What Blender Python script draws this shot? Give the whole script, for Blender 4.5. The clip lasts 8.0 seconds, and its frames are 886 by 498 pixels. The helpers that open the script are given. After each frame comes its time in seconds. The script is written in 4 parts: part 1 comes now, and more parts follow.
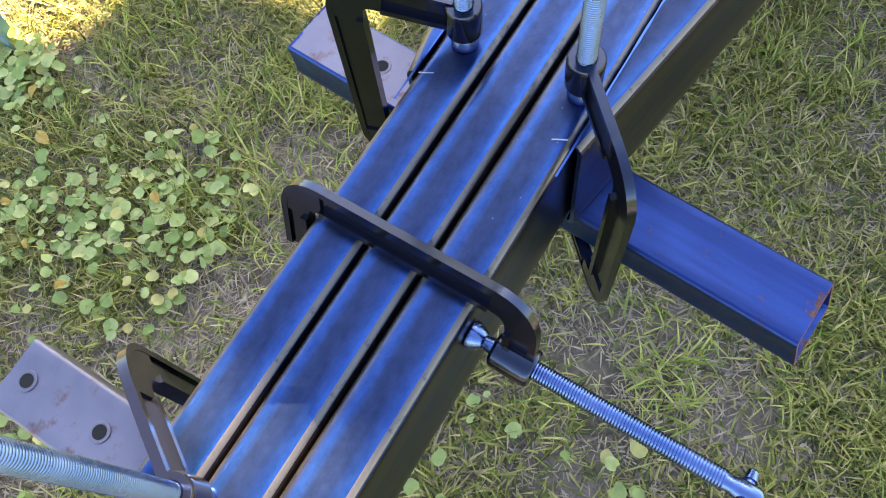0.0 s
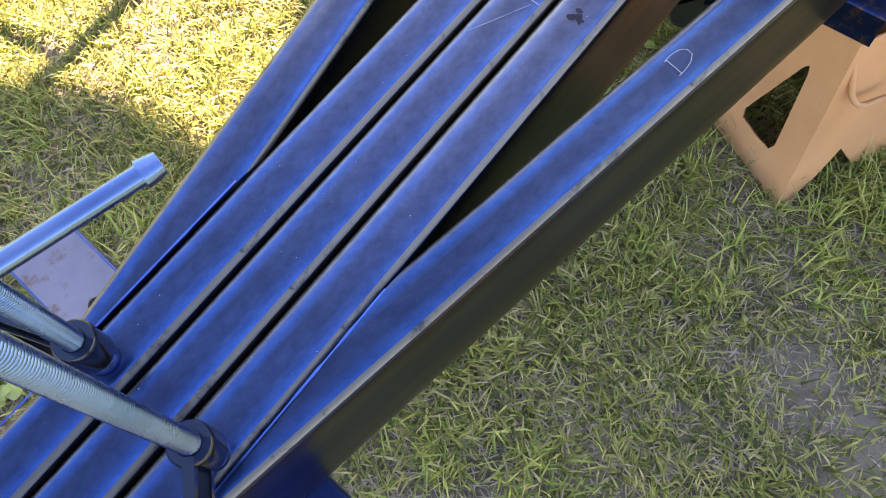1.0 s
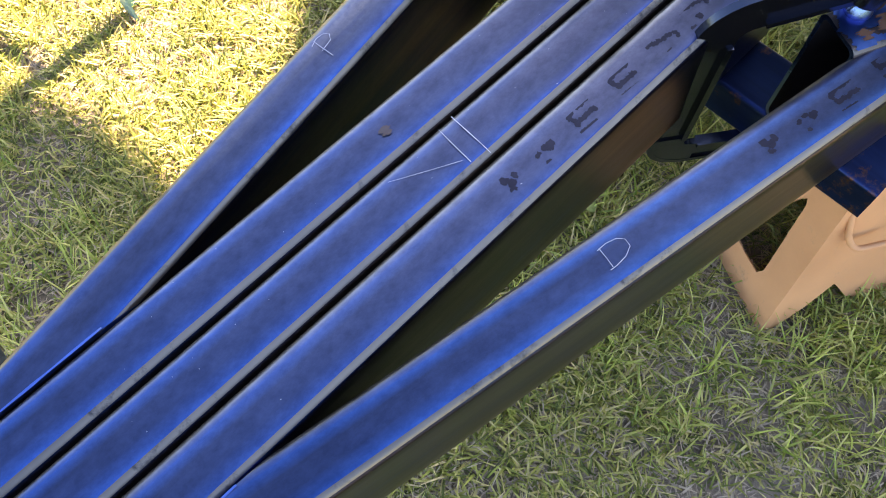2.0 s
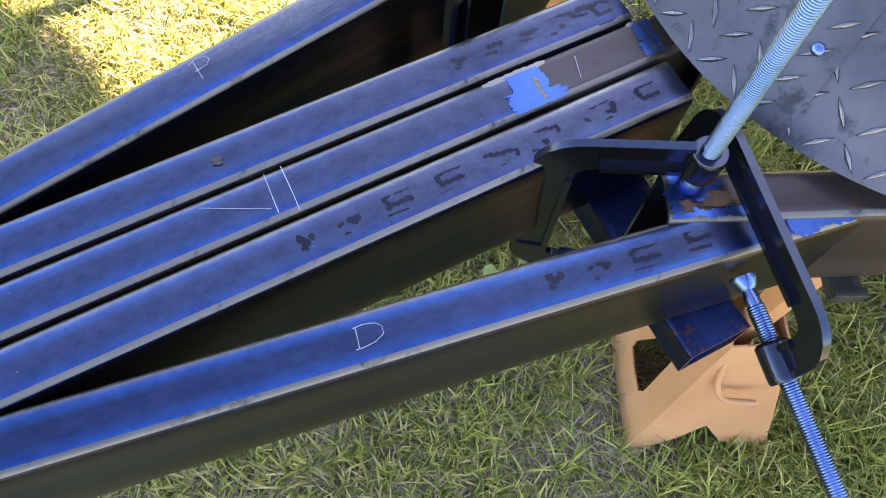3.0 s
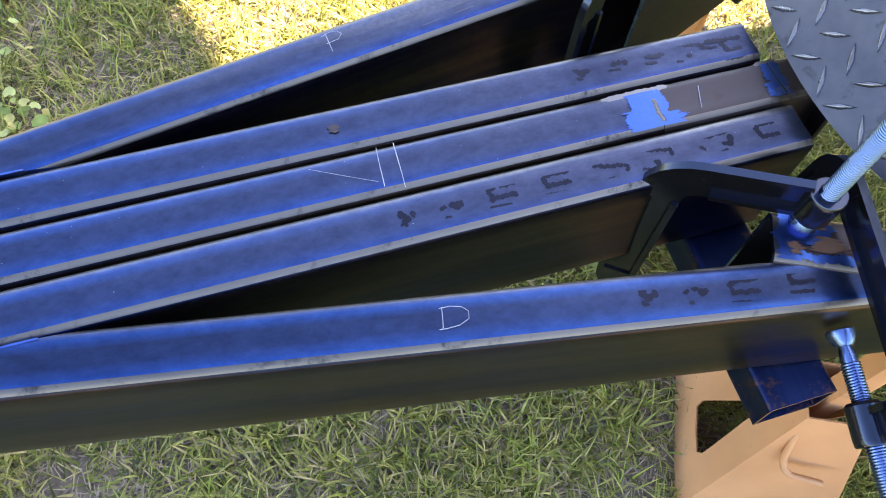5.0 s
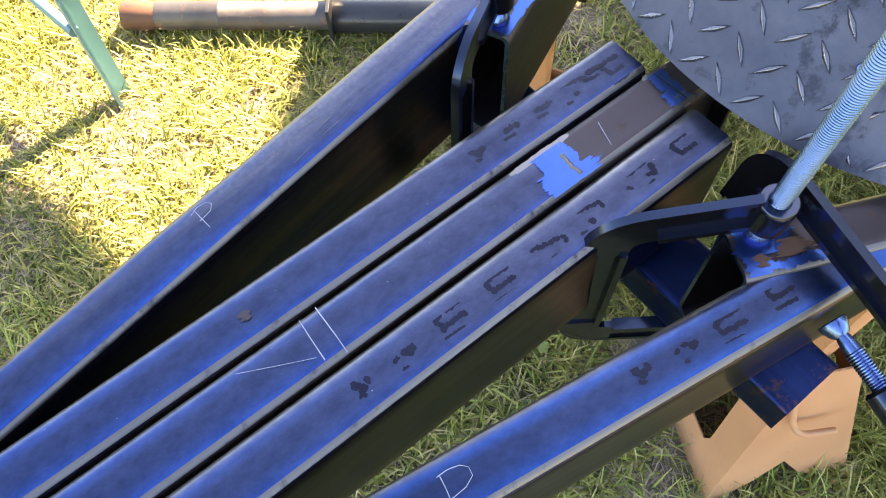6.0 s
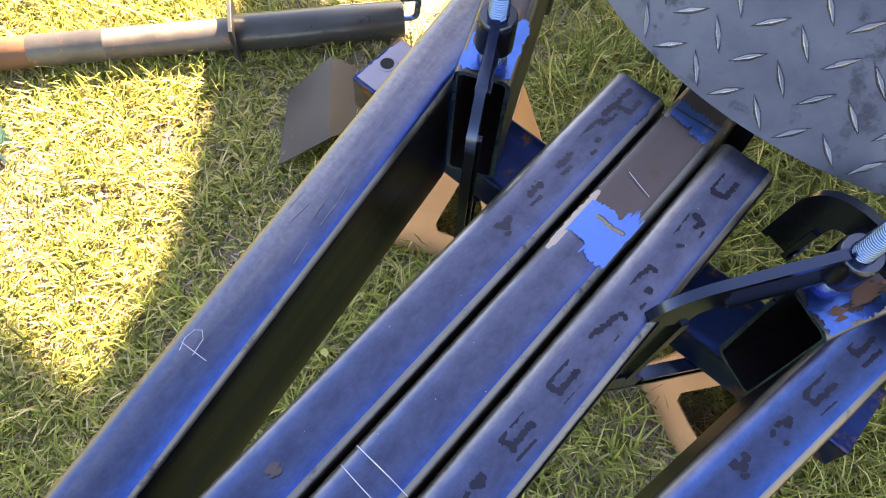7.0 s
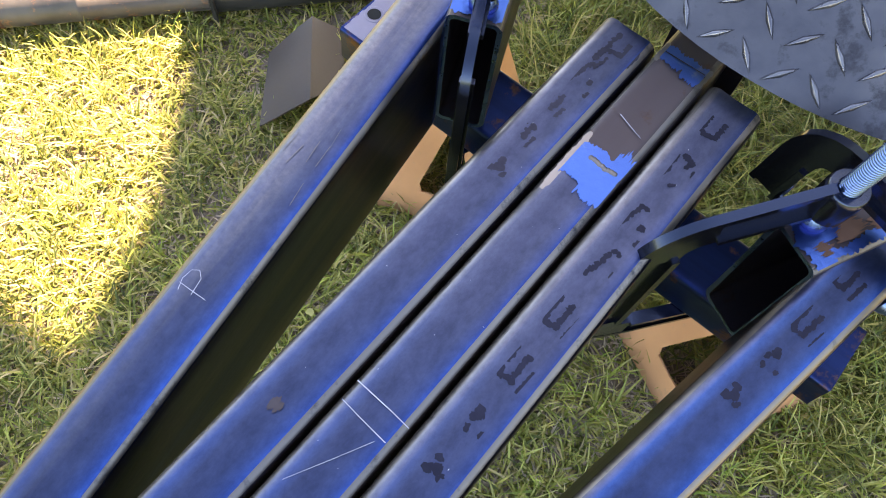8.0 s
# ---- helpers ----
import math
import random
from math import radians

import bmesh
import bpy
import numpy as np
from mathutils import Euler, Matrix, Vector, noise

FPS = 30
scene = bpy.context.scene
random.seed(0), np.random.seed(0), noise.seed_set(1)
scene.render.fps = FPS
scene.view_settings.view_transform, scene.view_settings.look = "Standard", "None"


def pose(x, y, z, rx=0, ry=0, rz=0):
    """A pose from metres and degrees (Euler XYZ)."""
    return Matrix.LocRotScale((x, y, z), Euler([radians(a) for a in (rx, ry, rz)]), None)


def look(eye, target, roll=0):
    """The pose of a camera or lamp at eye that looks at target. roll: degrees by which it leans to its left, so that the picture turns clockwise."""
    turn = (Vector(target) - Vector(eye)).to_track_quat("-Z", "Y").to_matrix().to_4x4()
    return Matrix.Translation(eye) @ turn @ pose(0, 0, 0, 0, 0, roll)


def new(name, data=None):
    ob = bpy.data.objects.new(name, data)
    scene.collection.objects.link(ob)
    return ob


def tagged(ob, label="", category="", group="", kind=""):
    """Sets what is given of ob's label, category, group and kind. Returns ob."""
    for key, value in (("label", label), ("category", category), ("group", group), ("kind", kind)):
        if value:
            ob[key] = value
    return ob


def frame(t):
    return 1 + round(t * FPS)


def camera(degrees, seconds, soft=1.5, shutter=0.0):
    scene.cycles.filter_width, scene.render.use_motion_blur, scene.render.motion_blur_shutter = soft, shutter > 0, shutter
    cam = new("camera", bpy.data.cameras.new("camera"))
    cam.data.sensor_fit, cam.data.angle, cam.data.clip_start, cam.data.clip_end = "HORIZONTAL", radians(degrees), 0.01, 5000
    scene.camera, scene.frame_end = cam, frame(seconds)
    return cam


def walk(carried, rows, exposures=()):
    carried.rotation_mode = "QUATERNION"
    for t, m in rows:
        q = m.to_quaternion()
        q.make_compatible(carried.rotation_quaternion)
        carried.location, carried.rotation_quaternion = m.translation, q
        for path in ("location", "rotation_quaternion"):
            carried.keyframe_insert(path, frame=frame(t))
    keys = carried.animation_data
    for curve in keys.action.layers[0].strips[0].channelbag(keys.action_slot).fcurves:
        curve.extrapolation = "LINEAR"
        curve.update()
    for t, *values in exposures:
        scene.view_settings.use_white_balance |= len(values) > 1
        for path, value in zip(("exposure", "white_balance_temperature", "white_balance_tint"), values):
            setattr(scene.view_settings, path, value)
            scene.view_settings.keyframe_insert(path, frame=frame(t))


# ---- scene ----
cam = camera(58.3, 8.0, soft=1.0)
PATH = [
    (0, (0.206, -0.006, 1.255), (-0.342, 0.549, -0.587), -14.2),
    (0.5, (0.226, 0.197, 1.256), (-0.332, 0.76, -0.58), -13.6),
    (1, (0.267, 0.393, 1.235), (-0.292, 0.974, -0.595), -6.8),
    (1.5, (0.24, 0.467, 1.218), (-0.362, 0.98, -0.619), -6.6),
    (2, (0.237, 0.581, 1.225), (-0.362, 1.112, -0.608), -3.6),
    (2.2, (0.262, 0.62, 1.237), (-0.341, 1.148, -0.595), 1.2),
    (3.3, (0.355, 0.786, 1.283), (-0.38, 1.233, -0.522), 6.9),
    (3.5, (0.363, 0.783, 1.275), (-0.42, 1.233, -0.51), 8.0),
    (4, (0.374, 0.741, 1.269), (-0.484, 1.123, -0.496), 8.2),
    (4.2, (0.378, 0.741, 1.268), (-0.466, 1.099, -0.51), 7.8),
    (5.3, (0.36, 0.719, 1.254), (-0.496, 1.085, -0.516), 4.6),
    (5.5, (0.336, 0.731, 1.265), (-0.51, 1.124, -0.504), 1.9),
    (6, (0.245, 0.759, 1.243), (-0.51, 1.319, -0.522), -2.5),
    (6.5, (0.128, 0.777, 1.204), (-0.462, 1.461, -0.581), 2.1),
    (7, (0.076, 0.765, 1.199), (-0.44, 1.484, -0.595), 6.0),
    (7.5, (0.067, 0.73, 1.184), (-0.402, 1.433, -0.628), 9.3),
    (8, (0.081, 0.735, 1.191), (-0.349, 1.456, -0.625), 9.9),
]
EXPOSURES = [(0, 3.5, 9400, 18), (1.0, 3.47, 9600, 20), (3.5, 3.83, 9400, 21), (5.5, 3.8, 9300, 21), (7.0, 3.72, 10200, 21), (8, 3.72, 10400, 21)]
walk(cam, [(t, look(eye, target, roll)) for t, eye, target, roll in PATH], EXPOSURES)

# ---------------------------------------------------------------- world, sun
SUN_EL, SUN_AZ = radians(40), math.atan2(-0.17, 0.985)      # the sun stands behind the trailer
world = bpy.data.worlds.new("sky")
scene.world = world
world.use_nodes = True
wn = world.node_tree
sky = wn.nodes.new("ShaderNodeTexSky")
sky.sky_type, sky.sun_disc = "NISHITA", False
sky.sun_elevation, sky.sun_rotation = SUN_EL, SUN_AZ
sky.air_density, sky.dust_density, sky.ozone_density = 1.0, 0.8, 5.0
wn.nodes["Background"].inputs["Strength"].default_value = 0.08
wn.links.new(sky.outputs[0], wn.nodes["Background"].inputs["Color"])
sun = new("sun", bpy.data.lights.new("sun", "SUN"))
sun.data.energy, sun.data.angle, sun.data.color = 5.0, radians(0.35), (1.0, 0.93, 0.8)
sun_from = Vector((math.sin(SUN_AZ) * math.cos(SUN_EL), math.cos(SUN_AZ) * math.cos(SUN_EL), math.sin(SUN_EL)))
sun.matrix_world = look(sun_from * 20, (0, 0, 0))

# ---------------------------------------------------------------- sizes
TOP = 0.67                       # height of the tube tops
TW, TH, WALL = 0.0508, 0.1524, 0.0048
GAP = 0.002
BOTTOM = TOP - TH
FACE = TW * 1.5 + GAP            # outer faces of the bundle of three
SLOPE = math.radians(9.65)       # by which the outer tubes splay


# ---------------------------------------------------------------- materials
def material(name):
    m = bpy.data.materials.new(name)
    m.use_nodes = True
    t = m.node_tree
    return m, t, t.nodes["Principled BSDF"]


def noise_tex(t, scale, detail=4.0, rough=0.55, stretch=None, coords="Object"):
    co = t.nodes.new("ShaderNodeTexCoord")
    n = t.nodes.new("ShaderNodeTexNoise")
    n.inputs["Scale"].default_value, n.inputs["Detail"].default_value, n.inputs["Roughness"].default_value = scale, detail, rough
    if stretch:
        mp = t.nodes.new("ShaderNodeMapping")
        mp.inputs["Scale"].default_value = stretch
        t.links.new(co.outputs[coords], mp.inputs["Vector"])
        t.links.new(mp.outputs[0], n.inputs["Vector"])
    else:
        t.links.new(co.outputs[coords], n.inputs["Vector"])
    return n


def ramp(t, source, stops):
    r = t.nodes.new("ShaderNodeValToRGB")
    e = r.color_ramp.elements
    while len(e) < len(stops):
        e.new(0.5)
    for k, (p, c) in zip(e, stops):
        k.position = p
        k.color = (*c, 1) if not isinstance(c, float) else (c, c, c, 1)
    t.links.new(source, r.inputs["Fac"])
    return r


def mix(t, fac, a, b):
    m = t.nodes.new("ShaderNodeMix")
    m.data_type = "RGBA"
    t.links.new(fac, m.inputs["Factor"])
    t.links.new(a, m.inputs["A"])
    t.links.new(b, m.inputs["B"])
    return m.outputs["Result"]


def bump(t, bsdf, source, strength, distance=0.001):
    b = t.nodes.new("ShaderNodeBump")
    b.inputs["Strength"].default_value, b.inputs["Distance"].default_value = strength, distance
    t.links.new(source, b.inputs["Height"])
    t.links.new(b.outputs[0], bsdf.inputs["Normal"])


def metal(name, low, high, rough=(0.3, 0.45), metallic=0.9, stain=None, amount=0.62, wave=0.15, stretch=(1, 0.12, 1)):
    m, t, b = material(name)
    big = noise_tex(t, 9, 5, 0.6, stretch)
    fine = noise_tex(t, 160, 3, 0.6)
    base = ramp(t, big.outputs["Fac"], [(0.3, low), (0.7, high)]).outputs[0]
    if stain:
        spots = noise_tex(t, 26, 6, 0.7)
        mask = ramp(t, spots.outputs["Fac"], [(amount, 0.0), (amount + 0.1, 1.0)])
        dark = ramp(t, fine.outputs["Fac"], [(0.3, stain), (0.7, tuple(c * 1.6 for c in stain))])
        base = mix(t, mask.outputs[0], base, dark.outputs[0])
    t.links.new(base, b.inputs["Base Color"])
    b.inputs["Metallic"].default_value = metallic
    r = ramp(t, noise_tex(t, 18, 5, 0.65, stretch).outputs["Fac"], [(0.3, rough[0]), (0.72, rough[1])])
    t.links.new(r.outputs[0], b.inputs["Roughness"])
    bump(t, b, fine.outputs["Fac"], wave, 0.0006)
    return m


def value_of(t, op, a, b, c=None):
    """A math node on sockets or numbers."""
    n = t.nodes.new("ShaderNodeMath")
    n.operation = op
    for k, v in enumerate((a, b, c)):
        if v is None:
            continue
        if isinstance(v, (int, float)):
            n.inputs[k].default_value = v
        else:
            t.links.new(v, n.inputs[k])
    return n.outputs[0]


# across a tube: brown sides, pale left highlight, sky-blue reflection bands put into the colour
SKY_BLUE = [(0.0, (0.095, 0.076, 0.064)), (0.07, (0.085, 0.098, 0.15)), (0.17, (0.018, 0.09, 0.3)), (0.33, (0.026, 0.048, 0.115)), (0.58, (0.022, 0.047, 0.125)), (0.76, (0.016, 0.07, 0.235)), (0.87, (0.012, 0.11, 0.4)), (0.95, (0.01, 0.026, 0.085)), (1.0, (0.095, 0.076, 0.064))]
SKY_GREY = [(0.0, (0.095, 0.076, 0.064)), (0.07, (0.2, 0.192, 0.195)), (0.19, (0.066, 0.084, 0.14)), (0.4, (0.043, 0.056, 0.102)), (0.66, (0.04, 0.054, 0.1)), (0.8, (0.03, 0.049, 0.12)), (0.88, (0.016, 0.055, 0.21)), (0.95, (0.012, 0.018, 0.055)), (1.0, (0.095, 0.076, 0.064))]


def scale_steel(name, width=TW, fade=(0.35, 0.95), rusty=0.78, worn=0.0, gain=1.0):
    """Mill scale with sky sheen in its colour: blue bands beside the corners that give way to slate grey along the
    tube.
    """
    m, t, b = material(name)
    co = t.nodes.new("ShaderNodeTexCoord")
    sep = t.nodes.new("ShaderNodeSeparateXYZ")
    t.links.new(co.outputs["Object"], sep.inputs[0])
    who = t.nodes.new("ShaderNodeObjectInfo")
    streak = noise_tex(t, 22, 5, 0.6, (1, 0.07, 1))
    wander = noise_tex(t, 5, 3, 0.5, (0.2, 1, 1))
    cloud = noise_tex(t, 17, 8, 0.68, (1, 0.16, 1))
    fine = noise_tex(t, 220, 3, 0.6)
    freck = noise_tex(t, 70, 5, 0.75)
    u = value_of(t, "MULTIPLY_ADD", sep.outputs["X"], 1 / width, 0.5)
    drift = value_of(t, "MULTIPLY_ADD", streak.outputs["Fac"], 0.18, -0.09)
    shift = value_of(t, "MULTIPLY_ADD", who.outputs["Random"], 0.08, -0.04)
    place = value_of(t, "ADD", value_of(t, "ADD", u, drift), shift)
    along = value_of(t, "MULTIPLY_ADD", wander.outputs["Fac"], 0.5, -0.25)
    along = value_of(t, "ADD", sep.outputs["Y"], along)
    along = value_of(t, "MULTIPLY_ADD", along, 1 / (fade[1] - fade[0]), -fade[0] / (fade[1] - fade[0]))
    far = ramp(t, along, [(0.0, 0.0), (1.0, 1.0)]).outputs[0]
    near = ramp(t, place, [(p, tuple(k * gain for k in c)) for p, c in SKY_BLUE])
    grey = ramp(t, place, [(p, tuple(k * gain for k in c)) for p, c in SKY_GREY])
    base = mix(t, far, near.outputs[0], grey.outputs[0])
    smudges = ramp(t, cloud.outputs["Fac"], [(0.36, (0.82, 0.82, 0.82)), (0.5, (0.98, 0.98, 0.98)), (0.66, (1.12, 1.12, 1.12))])
    tone = t.nodes.new("ShaderNodeMix")
    tone.data_type, tone.blend_type = "RGBA", "MULTIPLY"
    tone.inputs["Factor"].default_value = 1.0
    t.links.new(base, tone.inputs["A"])
    t.links.new(smudges.outputs[0], tone.inputs["B"])
    mottle = noise_tex(t, 95, 6, 0.75, (1, 0.6, 1))
    flecks = ramp(t, mottle.outputs["Fac"], [(0.36, (0.8, 0.8, 0.82)), (0.64, (1.14, 1.13, 1.12))])
    tone2 = t.nodes.new("ShaderNodeMix")
    tone2.data_type, tone2.blend_type = "RGBA", "MULTIPLY"
    tone2.inputs["Factor"].default_value = 1.0
    t.links.new(tone.outputs["Result"], tone2.inputs["A"])
    t.links.new(flecks.outputs[0], tone2.inputs["B"])
    base = tone2.outputs["Result"]
    # pale streaks towards one side and end: scuffs plus a painted sheen of bright sky
    if worn:
        side = ramp(t, place, [(0.1, 1.0), (0.6, 0.55), (0.8, 0.0)]).outputs[0]
        end = ramp(t, along, [(0.35, 0.0), (0.9, 1.0)]).outputs[0]
        scuff_sheen = ramp(t, streak.outputs["Fac"], [(0.42, 0.2), (0.56, 1.0)]).outputs[0]
        amount = value_of(t, "MULTIPLY", value_of(t, "MULTIPLY", side, end), value_of(t, "MULTIPLY", scuff_sheen, worn))
        pale = ramp(t, fine.outputs["Fac"], [(0.3, (0.13, 0.13, 0.14)), (0.7, (0.21, 0.205, 0.205))])
        base = mix(t, amount, base, pale.outputs[0])
    mask = ramp(t, freck.outputs["Fac"], [(rusty, 0.0), (rusty + 0.06, 1.0)])
    rust = ramp(t, fine.outputs["Fac"], [(0.3, (0.05, 0.04, 0.04)), (0.7, (0.12, 0.085, 0.07))])
    t.links.new(mix(t, mask.outputs[0], base, rust.outputs[0]), b.inputs["Base Color"])
    b.inputs["Metallic"].default_value = 0.95
    r1 = ramp(t, place, [(0.1, 0.36), (0.45, 0.4), (0.8, 0.28)])
    r2 = ramp(t, cloud.outputs["Fac"], [(0.35, 0.42), (0.65, 0.3)])
    half = t.nodes.new("ShaderNodeValue")
    half.outputs[0].default_value = 0.4
    t.links.new(mix(t, half.outputs[0], r1.outputs[0], r2.outputs[0]), b.inputs["Roughness"])
    bump(t, b, fine.outputs["Fac"], 0.14, 0.0006)
    return m


def sky_blue_bar(name, gain=1.0, rusted=0.6):
    """A flat bar with the sky's blue reflection in its colour, rust freckles, darker streaks and a rusty end."""
    m, t, b = material(name)
    streak, fine, spots = noise_tex(t, 24, 5, 0.6, (1, 0.06, 1)), noise_tex(t, 200, 3, 0.6), noise_tex(t, 30, 6, 0.72)
    base = ramp(t, streak.outputs["Fac"], [(p, tuple(k * gain for k in c)) for p, c in ((0.3, (0.01, 0.026, 0.1)), (0.5, (0.012, 0.046, 0.19)), (0.7, (0.014, 0.066, 0.26)))])
    co = t.nodes.new("ShaderNodeTexCoord")
    sep = t.nodes.new("ShaderNodeSeparateXYZ")
    t.links.new(co.outputs["Object"], sep.inputs[0])
    near_end = value_of(t, "MULTIPLY_ADD", value_of(t, "ABSOLUTE", sep.outputs["Y"], 0), 0.55, -0.11)
    rusty = value_of(t, "ADD", spots.outputs["Fac"], near_end)
    mask = ramp(t, rusty, [(rusted, 0.0), (rusted + 0.1, 1.0)])
    rust = ramp(t, fine.outputs["Fac"], [(0.3, (0.06, 0.035, 0.035)), (0.7, (0.15, 0.075, 0.05))])
    t.links.new(mix(t, mask.outputs[0], base.outputs[0], rust.outputs[0]), b.inputs["Base Color"])
    b.inputs["Metallic"].default_value = 0.9
    t.links.new(ramp(t, spots.outputs["Fac"], [(0.35, 0.28), (0.65, 0.46)]).outputs[0], b.inputs["Roughness"])
    bump(t, b, fine.outputs["Fac"], 0.2, 0.0006)
    return m


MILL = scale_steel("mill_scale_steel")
MILL_SCUFF_SHEEN = scale_steel("scuffed_sheen_mill_scale", fade=(0.05, 0.6), worn=1.0)
MILL_SKY = scale_steel("sky_blue_mill_scale", fade=(0.3, 1.5), gain=0.8)
MILL_WIDE = sky_blue_bar("sky_blue_flat_bar")
MILL_DULL = sky_blue_bar("dull_rusting_bar", 0.5, 0.54)
# pale rubbed steel that also paints the corners' bright edge highlight
EDGE = metal("rubbed_highlight_steel", (0.06, 0.06, 0.066), (0.21, 0.192, 0.176), (0.34, 0.5), 0.9, (0.045, 0.045, 0.05), 0.56, 0.3, (1, 0.12, 1))
OLD = metal("old_brown_steel", (0.036, 0.03, 0.036), (0.076, 0.064, 0.07), (0.36, 0.52), 0.75, (0.055, 0.034, 0.027), 0.58)
WORN = metal("worn_grey_steel", (0.13, 0.13, 0.175), (0.24, 0.235, 0.3), (0.4, 0.6), 0.8, (0.13, 0.09, 0.095), 0.56, stretch=(1, 1, 1))
# freshly ground steel, with the blue sky's reflection put into its base colour
BARE = metal("sky_blue_ground_steel", (0.016, 0.085, 0.32), (0.05, 0.14, 0.44), (0.26, 0.45), 1.0, (0.12, 0.16, 0.26), 0.6, 0.6, (1, 1, 1))
BRIGHT = metal("filed_bright_steel", (0.08, 0.08, 0.09), (0.24, 0.235, 0.23), (0.25, 0.4), 1.0, wave=0.4)
RUST = metal("rusty_cut_edge", (0.09, 0.04, 0.024), (0.18, 0.085, 0.05), (0.6, 0.85), 0.25, (0.05, 0.03, 0.025), 0.55, 0.5)


def enamel(name):
    """Glossy black enamel with chips down to the iron."""
    m, t, b = material(name)
    n, f = noise_tex(t, 30, 5, 0.7), noise_tex(t, 140, 3, 0.6)
    chips = ramp(t, n.outputs["Fac"], [(0.69, (0.004, 0.004, 0.005)), (0.74, (0.1, 0.095, 0.09))])
    t.links.new(chips.outputs[0], b.inputs["Base Color"])
    b.inputs["Roughness"].default_value, b.inputs["Specular IOR Level"].default_value = 0.17, 0.9
    # blue of the sky's reflection put into the specular tint
    b.inputs["Specular Tint"].default_value = (0.42, 0.6, 1.0, 1.0)
    bump(t, b, f.outputs["Fac"], 0.15, 0.0006)
    return m


ZINC = metal("zinc_plated_steel", (0.06, 0.14, 0.34), (0.135, 0.225, 0.45), (0.2, 0.34), 1.0, wave=0.1, stretch=(1, 1, 1))
CAST = enamel("black_enamel")
ORANGE = metal("faded_orange_paint", (0.43, 0.2, 0.095), (0.56, 0.27, 0.13), (0.5, 0.7), 0.0, (0.3, 0.16, 0.085), 0.6, 0.2, (1, 1, 1))
BROWN = metal("brown_plate", (0.032, 0.023, 0.019), (0.06, 0.045, 0.036), (0.5, 0.7), 0.1, wave=0.3, stretch=(1, 1, 1))
TEAL = metal("chipped_teal_paint", (0.09, 0.2, 0.19), (0.15, 0.28, 0.27), (0.5, 0.7), 0.0, (0.3, 0.3, 0.27), 0.66, 0.3, (1, 1, 1))
BLACK = metal("satin_black_paint", (0.02, 0.02, 0.021), (0.04, 0.04, 0.04), (0.25, 0.4), 0.0, (0.09, 0.07, 0.06), 0.66, 0.2, (1, 1, 1))
RUSTPIPE = metal("rusty_pipe", (0.055, 0.05, 0.052), (0.13, 0.115, 0.108), (0.45, 0.65), 0.5, (0.2, 0.09, 0.05), 0.57, 0.3, (1, 1, 1))
PLATE = metal("dull_diamond_plate", (0.042, 0.045, 0.062), (0.125, 0.128, 0.15), (0.34, 0.52), 0.8, (0.035, 0.036, 0.045), 0.55, 0.4, (1, 1, 1))
BURNISH = metal("burnished_lug", (0.12, 0.12, 0.14), (0.3, 0.3, 0.31), (0.2, 0.36), 0.85, wave=0.1)


def plain(name, color, rough, metallic=0.0):
    m, t, b = material(name)
    n = noise_tex(t, 60, 4)
    r = ramp(t, n.outputs["Fac"], [(0.3, tuple(c * 0.8 for c in color)), (0.7, tuple(min(1, c * 1.15) for c in color))])
    t.links.new(r.outputs[0], b.inputs["Base Color"])
    b.inputs["Roughness"].default_value, b.inputs["Metallic"].default_value = rough, metallic
    return m


CHALK = plain("soapstone_mark", (0.38, 0.4, 0.47), 0.9)
INK = plain("smudged_black_ink", (0.017, 0.02, 0.036), 0.44, 0.9)
FAINT = plain("faded_ink", (0.03, 0.033, 0.052), 0.42, 0.9)
HOLE = plain("dark_inside", (0.01, 0.01, 0.01), 0.9)
TRAILER = plain("trailer_skin", (0.42, 0.42, 0.41), 0.45)
BLOCKER_GREY = plain("shade_blocker_grey", (0.35, 0.36, 0.36), 0.9)
PAPER = plain("paper_sticker", (0.6, 0.6, 0.58), 0.7)


def soil_material():
    m, t, b = material("lawn_soil")
    a = noise_tex(t, 5, 8, 0.62)
    f = noise_tex(t, 90, 5, 0.7)
    c1 = ramp(t, a.outputs["Fac"], [(0.36, (0.085, 0.064, 0.046)), (0.5, (0.22, 0.168, 0.125)), (0.62, (0.34, 0.275, 0.235))])
    c2 = ramp(t, f.outputs["Fac"], [(0.3, (0.035, 0.027, 0.02)), (0.7, (0.25, 0.195, 0.14))])
    k = t.nodes.new("ShaderNodeValue")
    k.outputs[0].default_value = 0.5
    trodden = mix(t, k.outputs[0], c1.outputs[0], c2.outputs[0])
    turf = ramp(t, f.outputs["Fac"], [(0.3, (0.035, 0.06, 0.015)), (0.7, (0.15, 0.18, 0.045))])       # unbroken lawn further off
    co = t.nodes.new("ShaderNodeTexCoord")
    away = t.nodes.new("ShaderNodeVectorMath")
    away.operation = "LENGTH"
    t.links.new(co.outputs["Object"], away.inputs[0])
    ragged = value_of(t, "MULTIPLY_ADD", a.outputs["Fac"], 1.6, -2.3)
    reach = value_of(t, "MULTIPLY_ADD", away.outputs["Value"], 0.7, ragged)
    t.links.new(mix(t, ramp(t, reach, [(0.0, 0.0), (1.0, 1.0)]).outputs[0], trodden, turf.outputs[0]), b.inputs["Base Color"])
    b.inputs["Roughness"].default_value = 0.95
    bump(t, b, f.outputs["Fac"], 0.8, 0.01)
    return m


